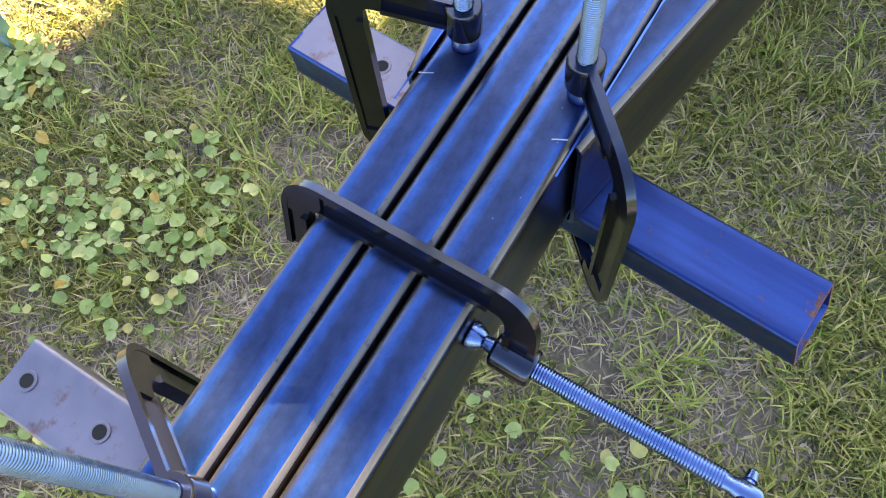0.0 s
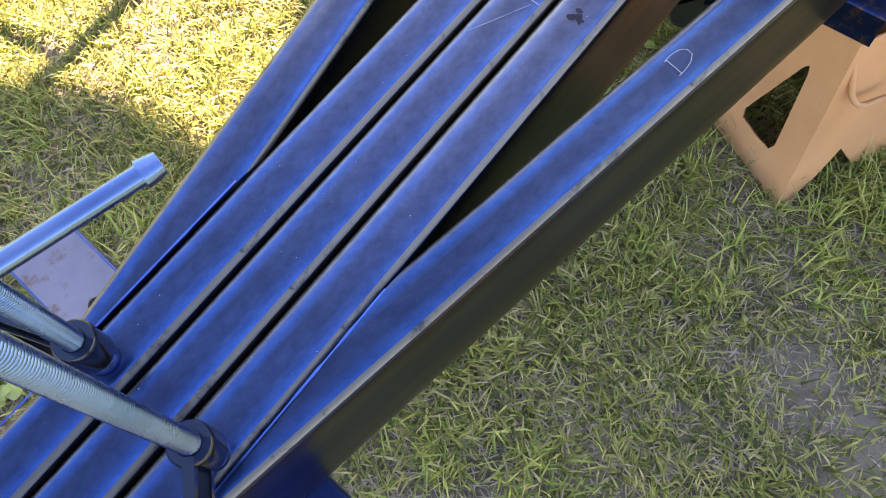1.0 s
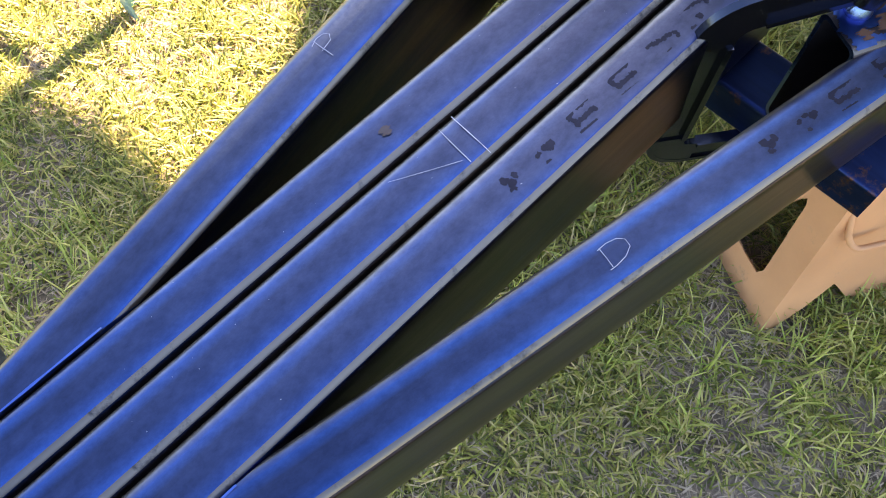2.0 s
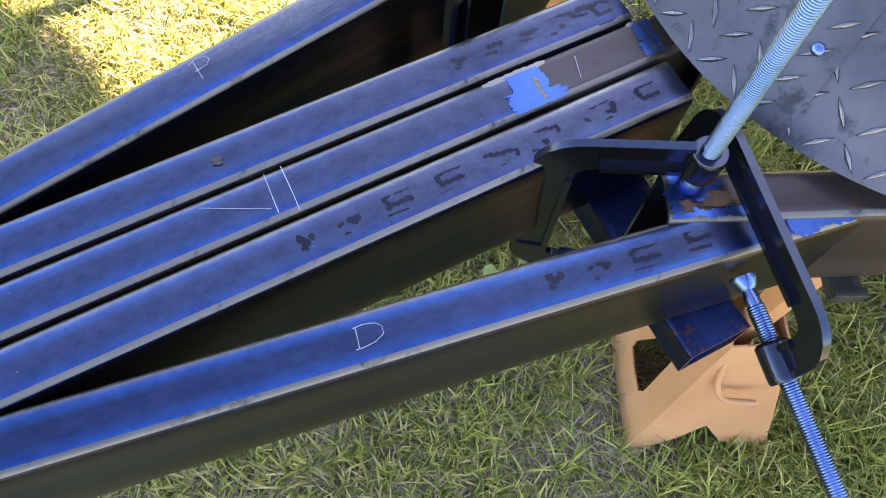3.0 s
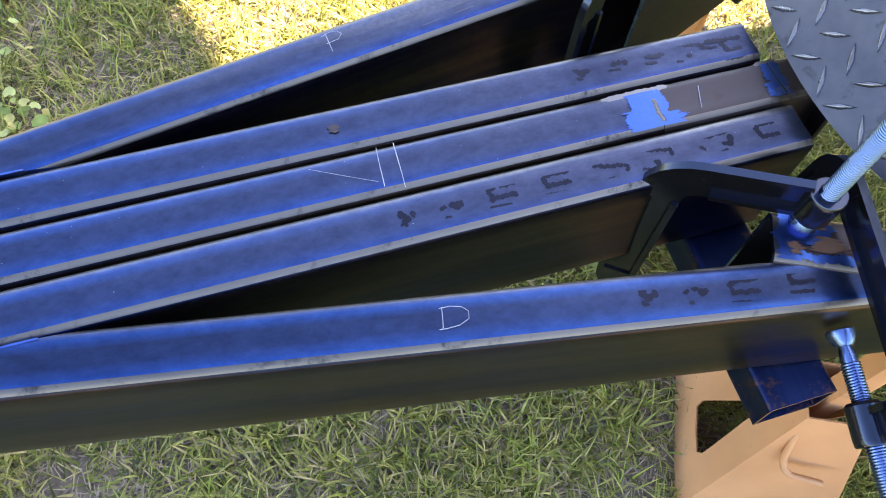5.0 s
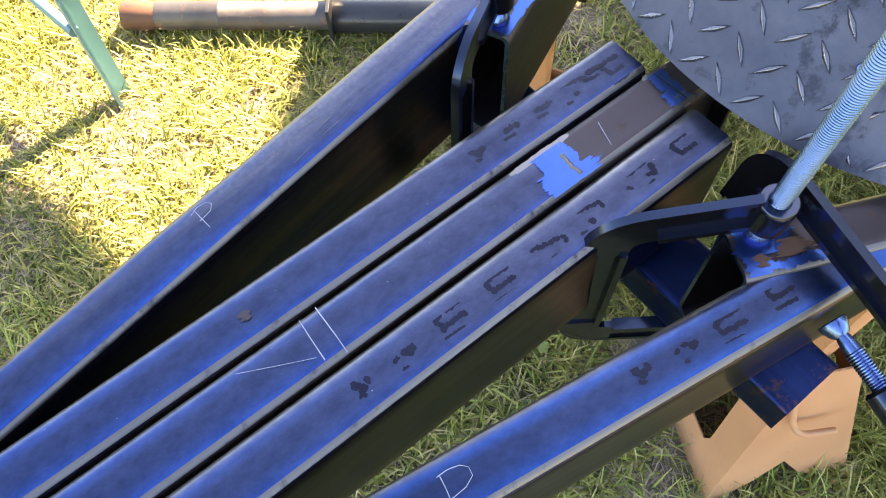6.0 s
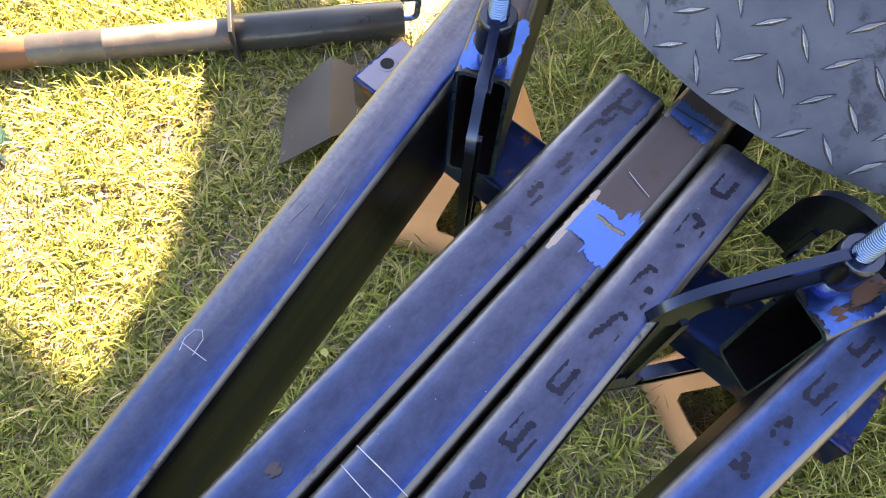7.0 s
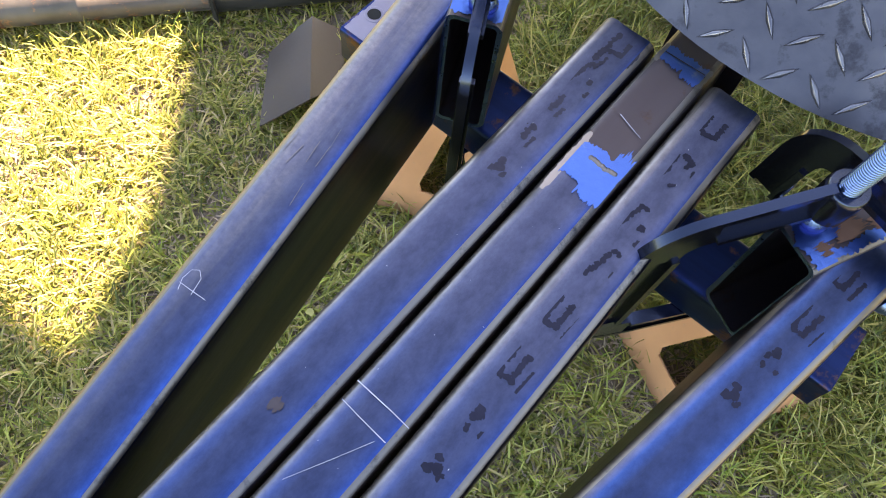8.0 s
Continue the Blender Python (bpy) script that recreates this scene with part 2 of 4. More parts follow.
def leaf_material(name, stops, rough=0.5, through_light=0.35):
    m, t, b = material(name)
    g = t.nodes.new("ShaderNodeNewGeometry")
    r = ramp(t, g.outputs["Random Per Island"], stops)
    n = noise_tex(t, 40, 3)
    d = t.nodes.new("ShaderNodeHueSaturation")
    v = ramp(t, n.outputs["Fac"], [(0.3, 0.75), (0.7, 1.15)])
    t.links.new(v.outputs[0], d.inputs["Value"])
    t.links.new(r.outputs[0], d.inputs["Color"])
    t.links.new(d.outputs[0], b.inputs["Base Color"])
    b.inputs["Roughness"].default_value = rough
    tr = t.nodes.new("ShaderNodeBsdfTranslucent")
    t.links.new(d.outputs[0], tr.inputs["Color"])
    mx = t.nodes.new("ShaderNodeMixShader")
    mx.inputs[0].default_value = through_light
    t.links.new(b.outputs[0], mx.inputs[1])
    t.links.new(tr.outputs[0], mx.inputs[2])
    t.links.new(mx.outputs[0], t.nodes["Material Output"].inputs["Surface"])
    return m


SOIL = soil_material()
BLADE = leaf_material("grass_blade", [(0.0, (0.06, 0.085, 0.018)), (0.25, (0.17, 0.2, 0.038)), (0.55, (0.35, 0.36, 0.08)), (0.8, (0.48, 0.42, 0.14)), (1.0, (0.58, 0.45, 0.24))])
FRESH = leaf_material("fresh_grass_blade", [(0.0, (0.15, 0.24, 0.035)), (0.5, (0.37, 0.42, 0.09)), (1.0, (0.58, 0.54, 0.2))])
STRAW = leaf_material("dry_thatch", [(0.0, (0.18, 0.135, 0.1)), (0.45, (0.38, 0.295, 0.215)), (0.8, (0.58, 0.46, 0.33)), (1.0, (0.28, 0.21, 0.17))], 0.8, 0.2)
TALL = leaf_material("long_shaded_grass", [(0.0, (0.07, 0.1, 0.02)), (0.5, (0.22, 0.26, 0.05)), (0.8, (0.4, 0.38, 0.1)), (1.0, (0.5, 0.4, 0.17))])
CLOVER = leaf_material("broad_weed_leaf", [(0.0, (0.22, 0.33, 0.08)), (0.5, (0.36, 0.46, 0.15)), (0.85, (0.5, 0.56, 0.22)), (1.0, (0.58, 0.47, 0.15))], 0.45, 0.3)
FALLEN = leaf_material("fallen_leaf", [(0.0, (0.5, 0.22, 0.03)), (0.5, (0.55, 0.4, 0.1)), (1.0, (0.3, 0.17, 0.08))], 0.6, 0.25)


# ---------------------------------------------------------------- mesh helpers
def mesh_of(name, bm, mat, smooth=False, angle=40):
    me = bpy.data.meshes.new(name)
    bmesh.ops.recalc_face_normals(bm, faces=bm.faces)
    for f in bm.faces:
        f.smooth = smooth
    if smooth:
        for e in bm.edges:
            if len(e.link_faces) == 2 and e.calc_face_angle(0) > radians(angle):
                e.smooth = False
    bm.to_mesh(me)
    bm.free()
    me.materials.append(mat)
    return me


def part(name, bm, mat, parent=None, label="", smooth=True, angle=40):
    ob = new(name, mesh_of(name, bm, mat, smooth, angle))
    if parent:
        ob.parent = parent
    if label:
        ob["label"] = label
    return ob


def thing(name, m, label, category, group="", kind=""):
    ob = new(name)
    ob.empty_display_size = 0.05
    ob.matrix_basis = m
    return tagged(ob, label, category, group, kind)


def box(bm, x0, x1, y0, y1, z0, z1, bevel=0.0):
    r = bmesh.ops.create_cube(bm, size=1, matrix=Matrix.Translation(((x0 + x1) / 2, (y0 + y1) / 2, (z0 + z1) / 2)) @ Matrix.Diagonal((x1 - x0, y1 - y0, z1 - z0, 1)))
    if bevel:
        es = {e for v in r["verts"] for e in v.link_edges}
        bmesh.ops.bevel(bm, geom=list(es), offset=bevel, segments=2, affect="EDGES", profile=0.6)


def rod(bm, p, q, r, r2=None, seg=20, cap=True):
    p, q = Vector(p), Vector(q)
    d = q - p
    m = Matrix.Translation((p + q) / 2) @ d.to_track_quat("Z", "Y").to_matrix().to_4x4()
    bmesh.ops.create_cone(bm, cap_ends=cap, segments=seg, radius1=r, radius2=r if r2 is None else r2, depth=d.length, matrix=m)


def ball(bm, c, r, squash=1.0):
    bmesh.ops.create_uvsphere(bm, u_segments=16, v_segments=10, radius=r, matrix=Matrix.Translation(c) @ Matrix.Diagonal((1, 1, squash, 1)))


def revolve(bm, profile, seg=24, lift=0.0):
    """Turns (radius, height) pairs about z; lift makes it a screw."""
    rings = []
    for r, z in profile:
        rings.append([bm.verts.new((r * math.cos(a), r * math.sin(a), z + lift * k / seg)) for k, a in ((k, 2 * math.pi * k / seg) for k in range(seg))])
    for a, b in zip(rings, rings[1:]):
        for k in range(seg):
            bm.faces.new((a[k], a[(k + 1) % seg], b[(k + 1) % seg], b[k]))
    bm.faces.new(rings[0])
    bm.faces.new(rings[-1])


def rounded(w, h, r, seg=5):
    pts = []
    for cx, cz, a0 in ((w / 2 - r, h / 2 - r, 0), (-w / 2 + r, h / 2 - r, 90), (-w / 2 + r, -h / 2 + r, 180), (w / 2 - r, -h / 2 + r, 270)):
        for k in range(seg + 1):
            a = radians(a0 + 90 * k / seg)
            pts.append((cx + r * math.cos(a), cz + r * math.sin(a)))
    return pts


def hollowed(pts, sag, seg=5, side=8):
    """Adds points along the long straight runs, sunk a little in the middle, as rolled tube has."""
    out, n = [], len(pts)
    for i, p in enumerate(pts):
        out.append(p)
        if i % (seg + 1) == seg:
            q = pts[(i + 1) % n]
            for k in range(1, side):
                f = k / side
                x, z = p[0] + (q[0] - p[0]) * f, p[1] + (q[1] - p[1]) * f
                d = sag * 4 * f * (1 - f)
                if abs(q[0] - p[0]) > abs(q[1] - p[1]):
                    z -= math.copysign(d, z)
                else:
                    x -= math.copysign(d, x)
                out.append((x, z))
    return out


def tube_mesh(w, h, wall, front, back, r=0.0098, steps=1, wobble=0.0, sag=0.0009, corner=0, slant=0.0):
    """A hollow rectangular tube along y; front(x) and back(x) say where its two cuts lie."""
    bm = bmesh.new()
    outer, inner = hollowed(rounded(w, h, r), sag), hollowed(rounded(w - 2 * wall, h - 2 * wall, max(r - wall, 0.002)), 0.0)
    n = len(outer)
    loops = []
    for pts in (outer, inner):
        row = []
        for k in range(steps + 1):
            f = k / steps
            ring = []
            for x, z in pts:
                y = front(x) * (1 - f) + (back(x) - slant * z) * f
                dz = wobble * noise.noise((x * 40, y * 5, z * 9)) if 0 < k < steps else 0
                ring.append(bm.verts.new((x, y, z + dz)))
            row.append(ring)
        loops.append(row)
    for which, row in enumerate(loops):
        for a, b in zip(row, row[1:]):
            for i in range(n):
                f = bm.faces.new((a[i], a[(i + 1) % n], b[(i + 1) % n], b[i]))
                if corner and not which and i % 13 in (2, 3):
                    f.material_index = 2          # rubbed rounded corners, with the bright horizon's highlight put into their colour
    for end in (0, -1):
        a, b = loops[0][end], loops[1][end]
        for i in range(n):
            bm.faces.new((a[i], a[(i + 1) % n], b[(i + 1) % n], b[i])).material_index = 1
    return bm


def tube_part(name, bm, mat, cut, parent=None, label=""):
    ob = part(name, bm, mat, parent, label)
    ob.data.materials.append(cut)
    ob.data.materials.append(EDGE)
    return ob


def ribbon(bm, pts, width, z):
    """A flat stroke along points (x, y), at height z."""
    left, right = [], []
    for i, p in enumerate(pts):
        a, b = Vector(pts[max(i - 1, 0)]), Vector(pts[min(i + 1, len(pts) - 1)])
        d = (b - a).normalized()
        s = Vector((-d.y, d.x)) * width / 2 * random.uniform(0.6, 1.2)
        left.append(bm.verts.new((p[0] + s.x, p[1] + s.y, z)))
        right.append(bm.verts.new((p[0] - s.x, p[1] - s.y, z)))
    for i in range(len(pts) - 1):
        bm.faces.new((left[i], left[i + 1], right[i + 1], right[i]))


def blotch(bm, x0, x1, y0, y1, z, teeth=0.006, along="y", taper=0.3):
    """A flat patch with uneven, scratchy ends."""
    n = 44
    near, far = [], []
    seed = random.uniform(0, 90)
    for k in range(n + 1):
        f = k / n
        a = teeth * (1.3 * noise.noise((f * 3, seed, 0)) + 0.9 * noise.noise((f * 14, seed, 5)) + 0.35 * random.uniform(-1, 1))
        b = teeth * (1.3 * noise.noise((f * 3, seed, 9)) + 0.9 * noise.noise((f * 14, seed, 2)) + 0.35 * random.uniform(-1, 1))
        pinch = (y1 - y0 if along == "y" else x1 - x0) * taper * max(0, abs(2 * f - 1) - 0.75) / 0.25
        a, b = a + pinch, b - pinch
        if along == "y":
            x = x0 + (x1 - x0) * f
            near.append(bm.verts.new((x, y0 + a, z)))
            far.append(bm.verts.new((x, y1 + b, z)))
        else:
            y = y0 + (y1 - y0) * f
            near.append(bm.verts.new((x0 + a, y, z)))
            far.append(bm.verts.new((x1 + b, y, z)))
    for k in range(n):
        bm.faces.new((near[k], near[k + 1], far[k + 1], far[k]))


def smudge(bm, x, y, rx, ry, z):
    """A flat ink blot with an uneven outline."""
    n, seed = 12, random.uniform(0, 90)
    c = bm.verts.new((x, y, z))
    ring = []
    for k in range(n):
        a = 2 * math.pi * k / n
        f = 1 + 0.55 * noise.noise((math.cos(a) * 1.5, math.sin(a) * 1.5, seed)) + random.uniform(-0.12, 0.12)
        ring.append(bm.verts.new((x + rx * f * math.cos(a), y + ry * f * math.sin(a), z)))
    for k in range(n):
        bm.faces.new((c, ring[k], ring[(k + 1) % n]))


# ---------------------------------------------------------------- ground
def axis(lo, hi, step, far):
    mid = list(np.arange(lo, hi + step / 2, step))
    out, d, v = [], step, hi
    while v < far:
        d *= 1.6
        v += d
        out.append(v)
    neg, d, v = [], step, lo
    while v > -far:
        d *= 1.6
        v -= d
        neg.append(v)
    return neg[::-1] + mid + out


def ground_height(x, y):
    if abs(x) > 6 or abs(y) > 6:
        return 0.0
    return 0.012 * noise.noise((x * 2.2, y * 2.2, 0)) + 0.006 * noise.noise((x * 9, y * 9, 3))


def build_ground():
    xs, ys = axis(-2.0, 1.2, 0.04, 400), axis(-0.8, 2.6, 0.04, 400)
    bm = bmesh.new()
    grid = [[bm.verts.new((x, y, ground_height(x, y) - 0.006)) for x in xs] for y in ys]
    for a, b in zip(grid, grid[1:]):
        for i in range(len(xs) - 1):
            bm.faces.new((a[i], a[i + 1], b[i + 1], b[i]))
    tagged(part("ground", bm, SOIL, smooth=True), "trodden lawn soil with thatch and bare patches", "ground", kind="structure")


def blades(name, mat, count, area, length, width, lean, label, seed, patchy=0.0, flat=0.0):
    """Many thin bent leaves in one mesh."""
    rng = np.random.default_rng(seed)
    x0, x1, y0, y1 = area
    x, y = rng.uniform(x0, x1, count), rng.uniform(y0, y1, count)
    # tufts: pull the leaves towards seeded centres
    cx, cy = rng.uniform(x0, x1, count // 14), rng.uniform(y0, y1, count // 14)
    pick = rng.integers(0, len(cx), count)
    tuft = rng.random(count) < 0.75
    x = np.where(tuft, cx[pick] + rng.normal(0, 0.012, count), x)
    y = np.where(tuft, cy[pick] + rng.normal(0, 0.012, count), y)
    dens = np.array([noise.noise((a * 2.6 + 7 * seed, b * 2.6, 1.5)) + 0.5 * noise.noise((a * 9, b * 9, 4.5)) for a, b in zip(x, y)])
    keep = dens > patchy + rng.normal(0, 0.25, count)
    x, y, dens = x[keep], y[keep], dens[keep]
    n = len(x)
    z = np.array([ground_height(a, b) for a, b in zip(x, y)]) - 0.006
    L = rng.uniform(length[0], length[1], n) * (1 + 0.5 * np.clip(dens, -0.4, 0.8))
    W = rng.uniform(width[0], width[1], n)
    az, tilt = rng.uniform(0, 2 * np.pi, n), np.abs(rng.normal(lean, 0.35, n)) + flat
    bend = rng.uniform(0.2, 0.9, n)
    verts = np.zeros((n, 7, 3))
    px, py, pz = x.copy(), y.copy(), z.copy()
    dx, dy = np.cos(az), np.sin(az)
    for k in range(4):
        a = np.clip(tilt + bend * k * 0.5, 0, 1.62)
        w = W * (1.0, 0.9, 0.6, 0.0)[k] / 2
        if k < 3:
            verts[:, 2 * k] = np.stack([px - dy * w, py + dx * w, pz], 1)
            verts[:, 2 * k + 1] = np.stack([px + dy * w, py - dx * w, pz], 1)
        else:
            verts[:, 6] = np.stack([px, py, pz], 1)
        s = L / 3
        px, py, pz = px + dx * np.sin(a) * s, py + dy * np.sin(a) * s, np.maximum(pz + np.cos(a) * s, z + 0.003)
    base = np.arange(n)[:, None] * 7
    quads = np.concatenate([base + np.array([0, 1, 3, 2]), base + np.array([2, 3, 5, 4])], 0)
    tris = base + np.array([4, 5, 6])
    me = bpy.data.meshes.new(name)
    me.vertices.add(n * 7)
    me.vertices.foreach_set("co", verts.ravel())
    loops = np.concatenate([quads.ravel(), tris.ravel()]).astype(np.int32)
    me.loops.add(len(loops))
    me.loops.foreach_set("vertex_index", loops)
    me.polygons.add(len(quads) + len(tris))
    starts = np.concatenate([np.arange(len(quads)) * 4, len(quads) * 4 + np.arange(len(tris)) * 3]).astype(np.int32)
    me.polygons.foreach_set("loop_start", starts)
    me.update(calc_edges=True)
    me.validate()
    me.materials.append(mat)
    tagged(new(name, me), label, "grass", kind="stuff")


build_ground()
LAWN = (-1.9, 1.1, -0.7, 2.5)
blades("lawn_grass", BLADE, 210000, LAWN, (0.02, 0.055), (0.002, 0.005), 0.8, "short patchy green lawn grass", 3, -0.16)
blades("grass_tufts", FRESH, 60000, LAWN, (0.028, 0.07), (0.0018, 0.0046), 0.65, "fresh green tufts of taller grass", 11, 0.2)
blades("dry_grass", STRAW, 170000, LAWN, (0.012, 0.036), (0.0014, 0.0036), 1.25, "dry straw-coloured grass clippings on the soil", 5, -0.5, 0.1)
blades("sunlit_grass", BLADE, 14000, (-1.45, -0.5, 0.5, 1.35), (0.02, 0.05), (0.0022, 0.005), 0.85, "bright yellow-green grass in the sun", 23, -0.6)
blades("trodden_grass", BLADE, 16000, (0.15, 1.05, -0.1, 1.2), (0.018, 0.045), (0.0018, 0.0042), 0.95, "sparse trodden grass over bare soil", 29, -0.3)
blades("long_grass", TALL, 9000, (-0.35, 0.5, 1.32, 2.1), (0.05, 0.11), (0.002, 0.0042), 0.8, "longer yellow-green grass under the trailer nose", 17, -0.5)


# ---------------------------------------------------------------- the tongue of tubes
def bundle_tube(x, front, back, label, mat=MILL):
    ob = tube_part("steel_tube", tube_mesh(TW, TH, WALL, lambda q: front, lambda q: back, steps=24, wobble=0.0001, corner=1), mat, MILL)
    ob.matrix_basis = pose(x, 0, BOTTOM + TH / 2)
    return tagged(ob, label, "steel tube", "tongue tubes")


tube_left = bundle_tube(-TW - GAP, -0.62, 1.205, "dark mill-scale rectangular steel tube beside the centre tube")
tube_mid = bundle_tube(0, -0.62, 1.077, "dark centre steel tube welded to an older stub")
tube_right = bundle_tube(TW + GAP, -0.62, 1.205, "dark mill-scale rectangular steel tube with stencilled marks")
stub = tube_part("old_stub", tube_mesh(TW, TH, WALL, lambda q: 1.0775, lambda q: 1.25, steps=4, corner=1), OLD, OLD, tube_mid, "older brownish steel stub")

su, cu = math.sin(SLOPE), math.cos(SLOPE)
AX, AY = 0.0702, 0.35            # a point on the splayed tube's axis


def splayed(side, label):
    def front(q):
        return max((FACE + 0.0006 - AX - cu * q) / su, -0.045)

    def back(q):
        return (0.2384 + 1.0622 * q) / 0.2816

    bm = tube_mesh(TW, TH, WALL, front, back, steps=24, wobble=0.0001, corner=1)
    if side < 0:
        bmesh.ops.scale(bm, vec=(-1, 1, 1), verts=bm.verts)
    ob = tube_part("splayed_tube", bm, MILL_SKY if side > 0 else MILL_SCUFF_SHEEN, BARE)
    ob.matrix_basis = pose(side * AX, AY, BOTTOM + TH / 2, 0, 0, -side * math.degrees(SLOPE))
    return tagged(ob, label, "steel tube", "tongue tubes")


tube_D = splayed(1, "dark steel tube splayed outwards with a mitred end")
tube_P = splayed(-1, "dark steel tube splayed outwards, clamped beside the bundle")

RA = radians(24.5)


def rail(side):
    bm = tube_mesh(TW, TH, WALL, lambda q: 0.0, lambda q: 1.3, steps=8, corner=1)
    ob = tube_part("trailer_rail", bm, OLD, ZINC)
    ob.matrix_basis = pose(side * 0.155, 1.117, 0.675 - TH / 2, 0, 0, -side * math.degrees(RA))
    return tagged(ob, "old brown steel trailer frame rail with an open sawn end", "frame rail", "trailer rails")


rail_right, rail_left = rail(1), rail(-1)


def crossbar(x0, x1, y, z, turn, label, mat, holes=(), slant=0.02):
    ob = tube_part("crossbar", tube_mesh(0.0762, 0.0508, 0.004, lambda q: x0, lambda q: x1, r=0.005, steps=4, corner=0, slant=slant), mat, RUST)
    ob.matrix_basis = pose(0, y, z - 0.0254, 0, 0, -90 + turn)
    tagged(ob, label, "steel crossbar", "crossbars")
    for h, v in holes:
        # no opening is cut: a flat black disc paints the hole's shaded inside
        bm = bmesh.new()
        bmesh.ops.create_circle(bm, cap_ends=True, radius=0.0075, segments=20, matrix=Matrix.Translation((v, h, 0.0263)))
        part("bolt_hole", bm, HOLE, ob, "flat black disc for the shaded inside of a drilled hole")
        bm = bmesh.new()
        revolve(bm, [(0.0078, 0.0), (0.0078, 0.0005), (0.0105, 0.0005), (0.011, 0.0)], 24)
        bmesh.ops.translate(bm, vec=(v, h, 0.0256), verts=bm.verts)
        part("worn_ring", bm, WORN, ob, "bright worn ring round the hole")
    return ob


# along the bar: its own y runs to world +x
crossbar(-0.325, 0.30, -0.108, BOTTOM, 0, "worn grey steel crossbar with two bolt holes", WORN, ((-0.302, 0.0), (-0.203, 0.0)))
bar_front = crossbar(-0.30, 0.333, 0.357, BOTTOM, -4.4, "dark steel crossbar with the sky's blue in its colour and a rusty open end", MILL_WIDE, ((-0.19, 0.0),), 0.26)
bar_rear = crossbar(-0.325, 0.272, 1.165, BOTTOM, 0, "dark steel crossbar under the trailer rails", MILL_DULL, ((-0.31, 0.0),))


# ---------------------------------------------------------------- clamps
def round_path(pts, radius, seg=6):
    out = []
    for i, p in enumerate(pts):
        if i in (0, len(pts) - 1):
            out.append(Vector(p))
            continue
        p = Vector(p)
        a, b = (Vector(pts[i - 1]) - p).normalized(), (Vector(pts[i + 1]) - p).normalized()
        s, e = p + a * radius, p + b * radius
        for k in range(seg + 1):
            f = k / seg
            out.append(s * (1 - f) ** 2 + p * 2 * f * (1 - f) + e * f * f)
    return out


def strip(bm, path, lo, hi, half, span=(0.0, 1.0)):
    """A bar along a stretch of a path in the xz plane between the offsets lo and hi, half thick in y each way."""
    n = len(path) - 1
    rings = []
    for i, p in enumerate(path):
        if not span[0] * n - 0.01 <= i <= span[1] * n + 0.01:
            continue
        d = (path[min(i + 1, n)] - path[max(i - 1, 0)]).normalized()
        side = Vector((-d.z, 0, d.x))
        rings.append([bm.verts.new(p + side * o + Vector((0, y, 0))) for o, y in ((lo, -half), (hi, -half), (hi, half), (lo, half))])
    for a, b in zip(rings, rings[1:]):
        for k in range(4):
            bm.faces.new((a[k], a[(k + 1) % 4], b[(k + 1) % 4], b[k]))
    bm.faces.new(rings[0])
    bm.faces.new(rings[-1])


def evenly(path, step=0.004):
    """The same path with points at even steps."""
    out = [path[0]]
    for a, b in zip(path, path[1:]):
        n = max(1, round((b - a).length / step))
        out += [a.lerp(b, k / n) for k in range(1, n + 1)]
    return out


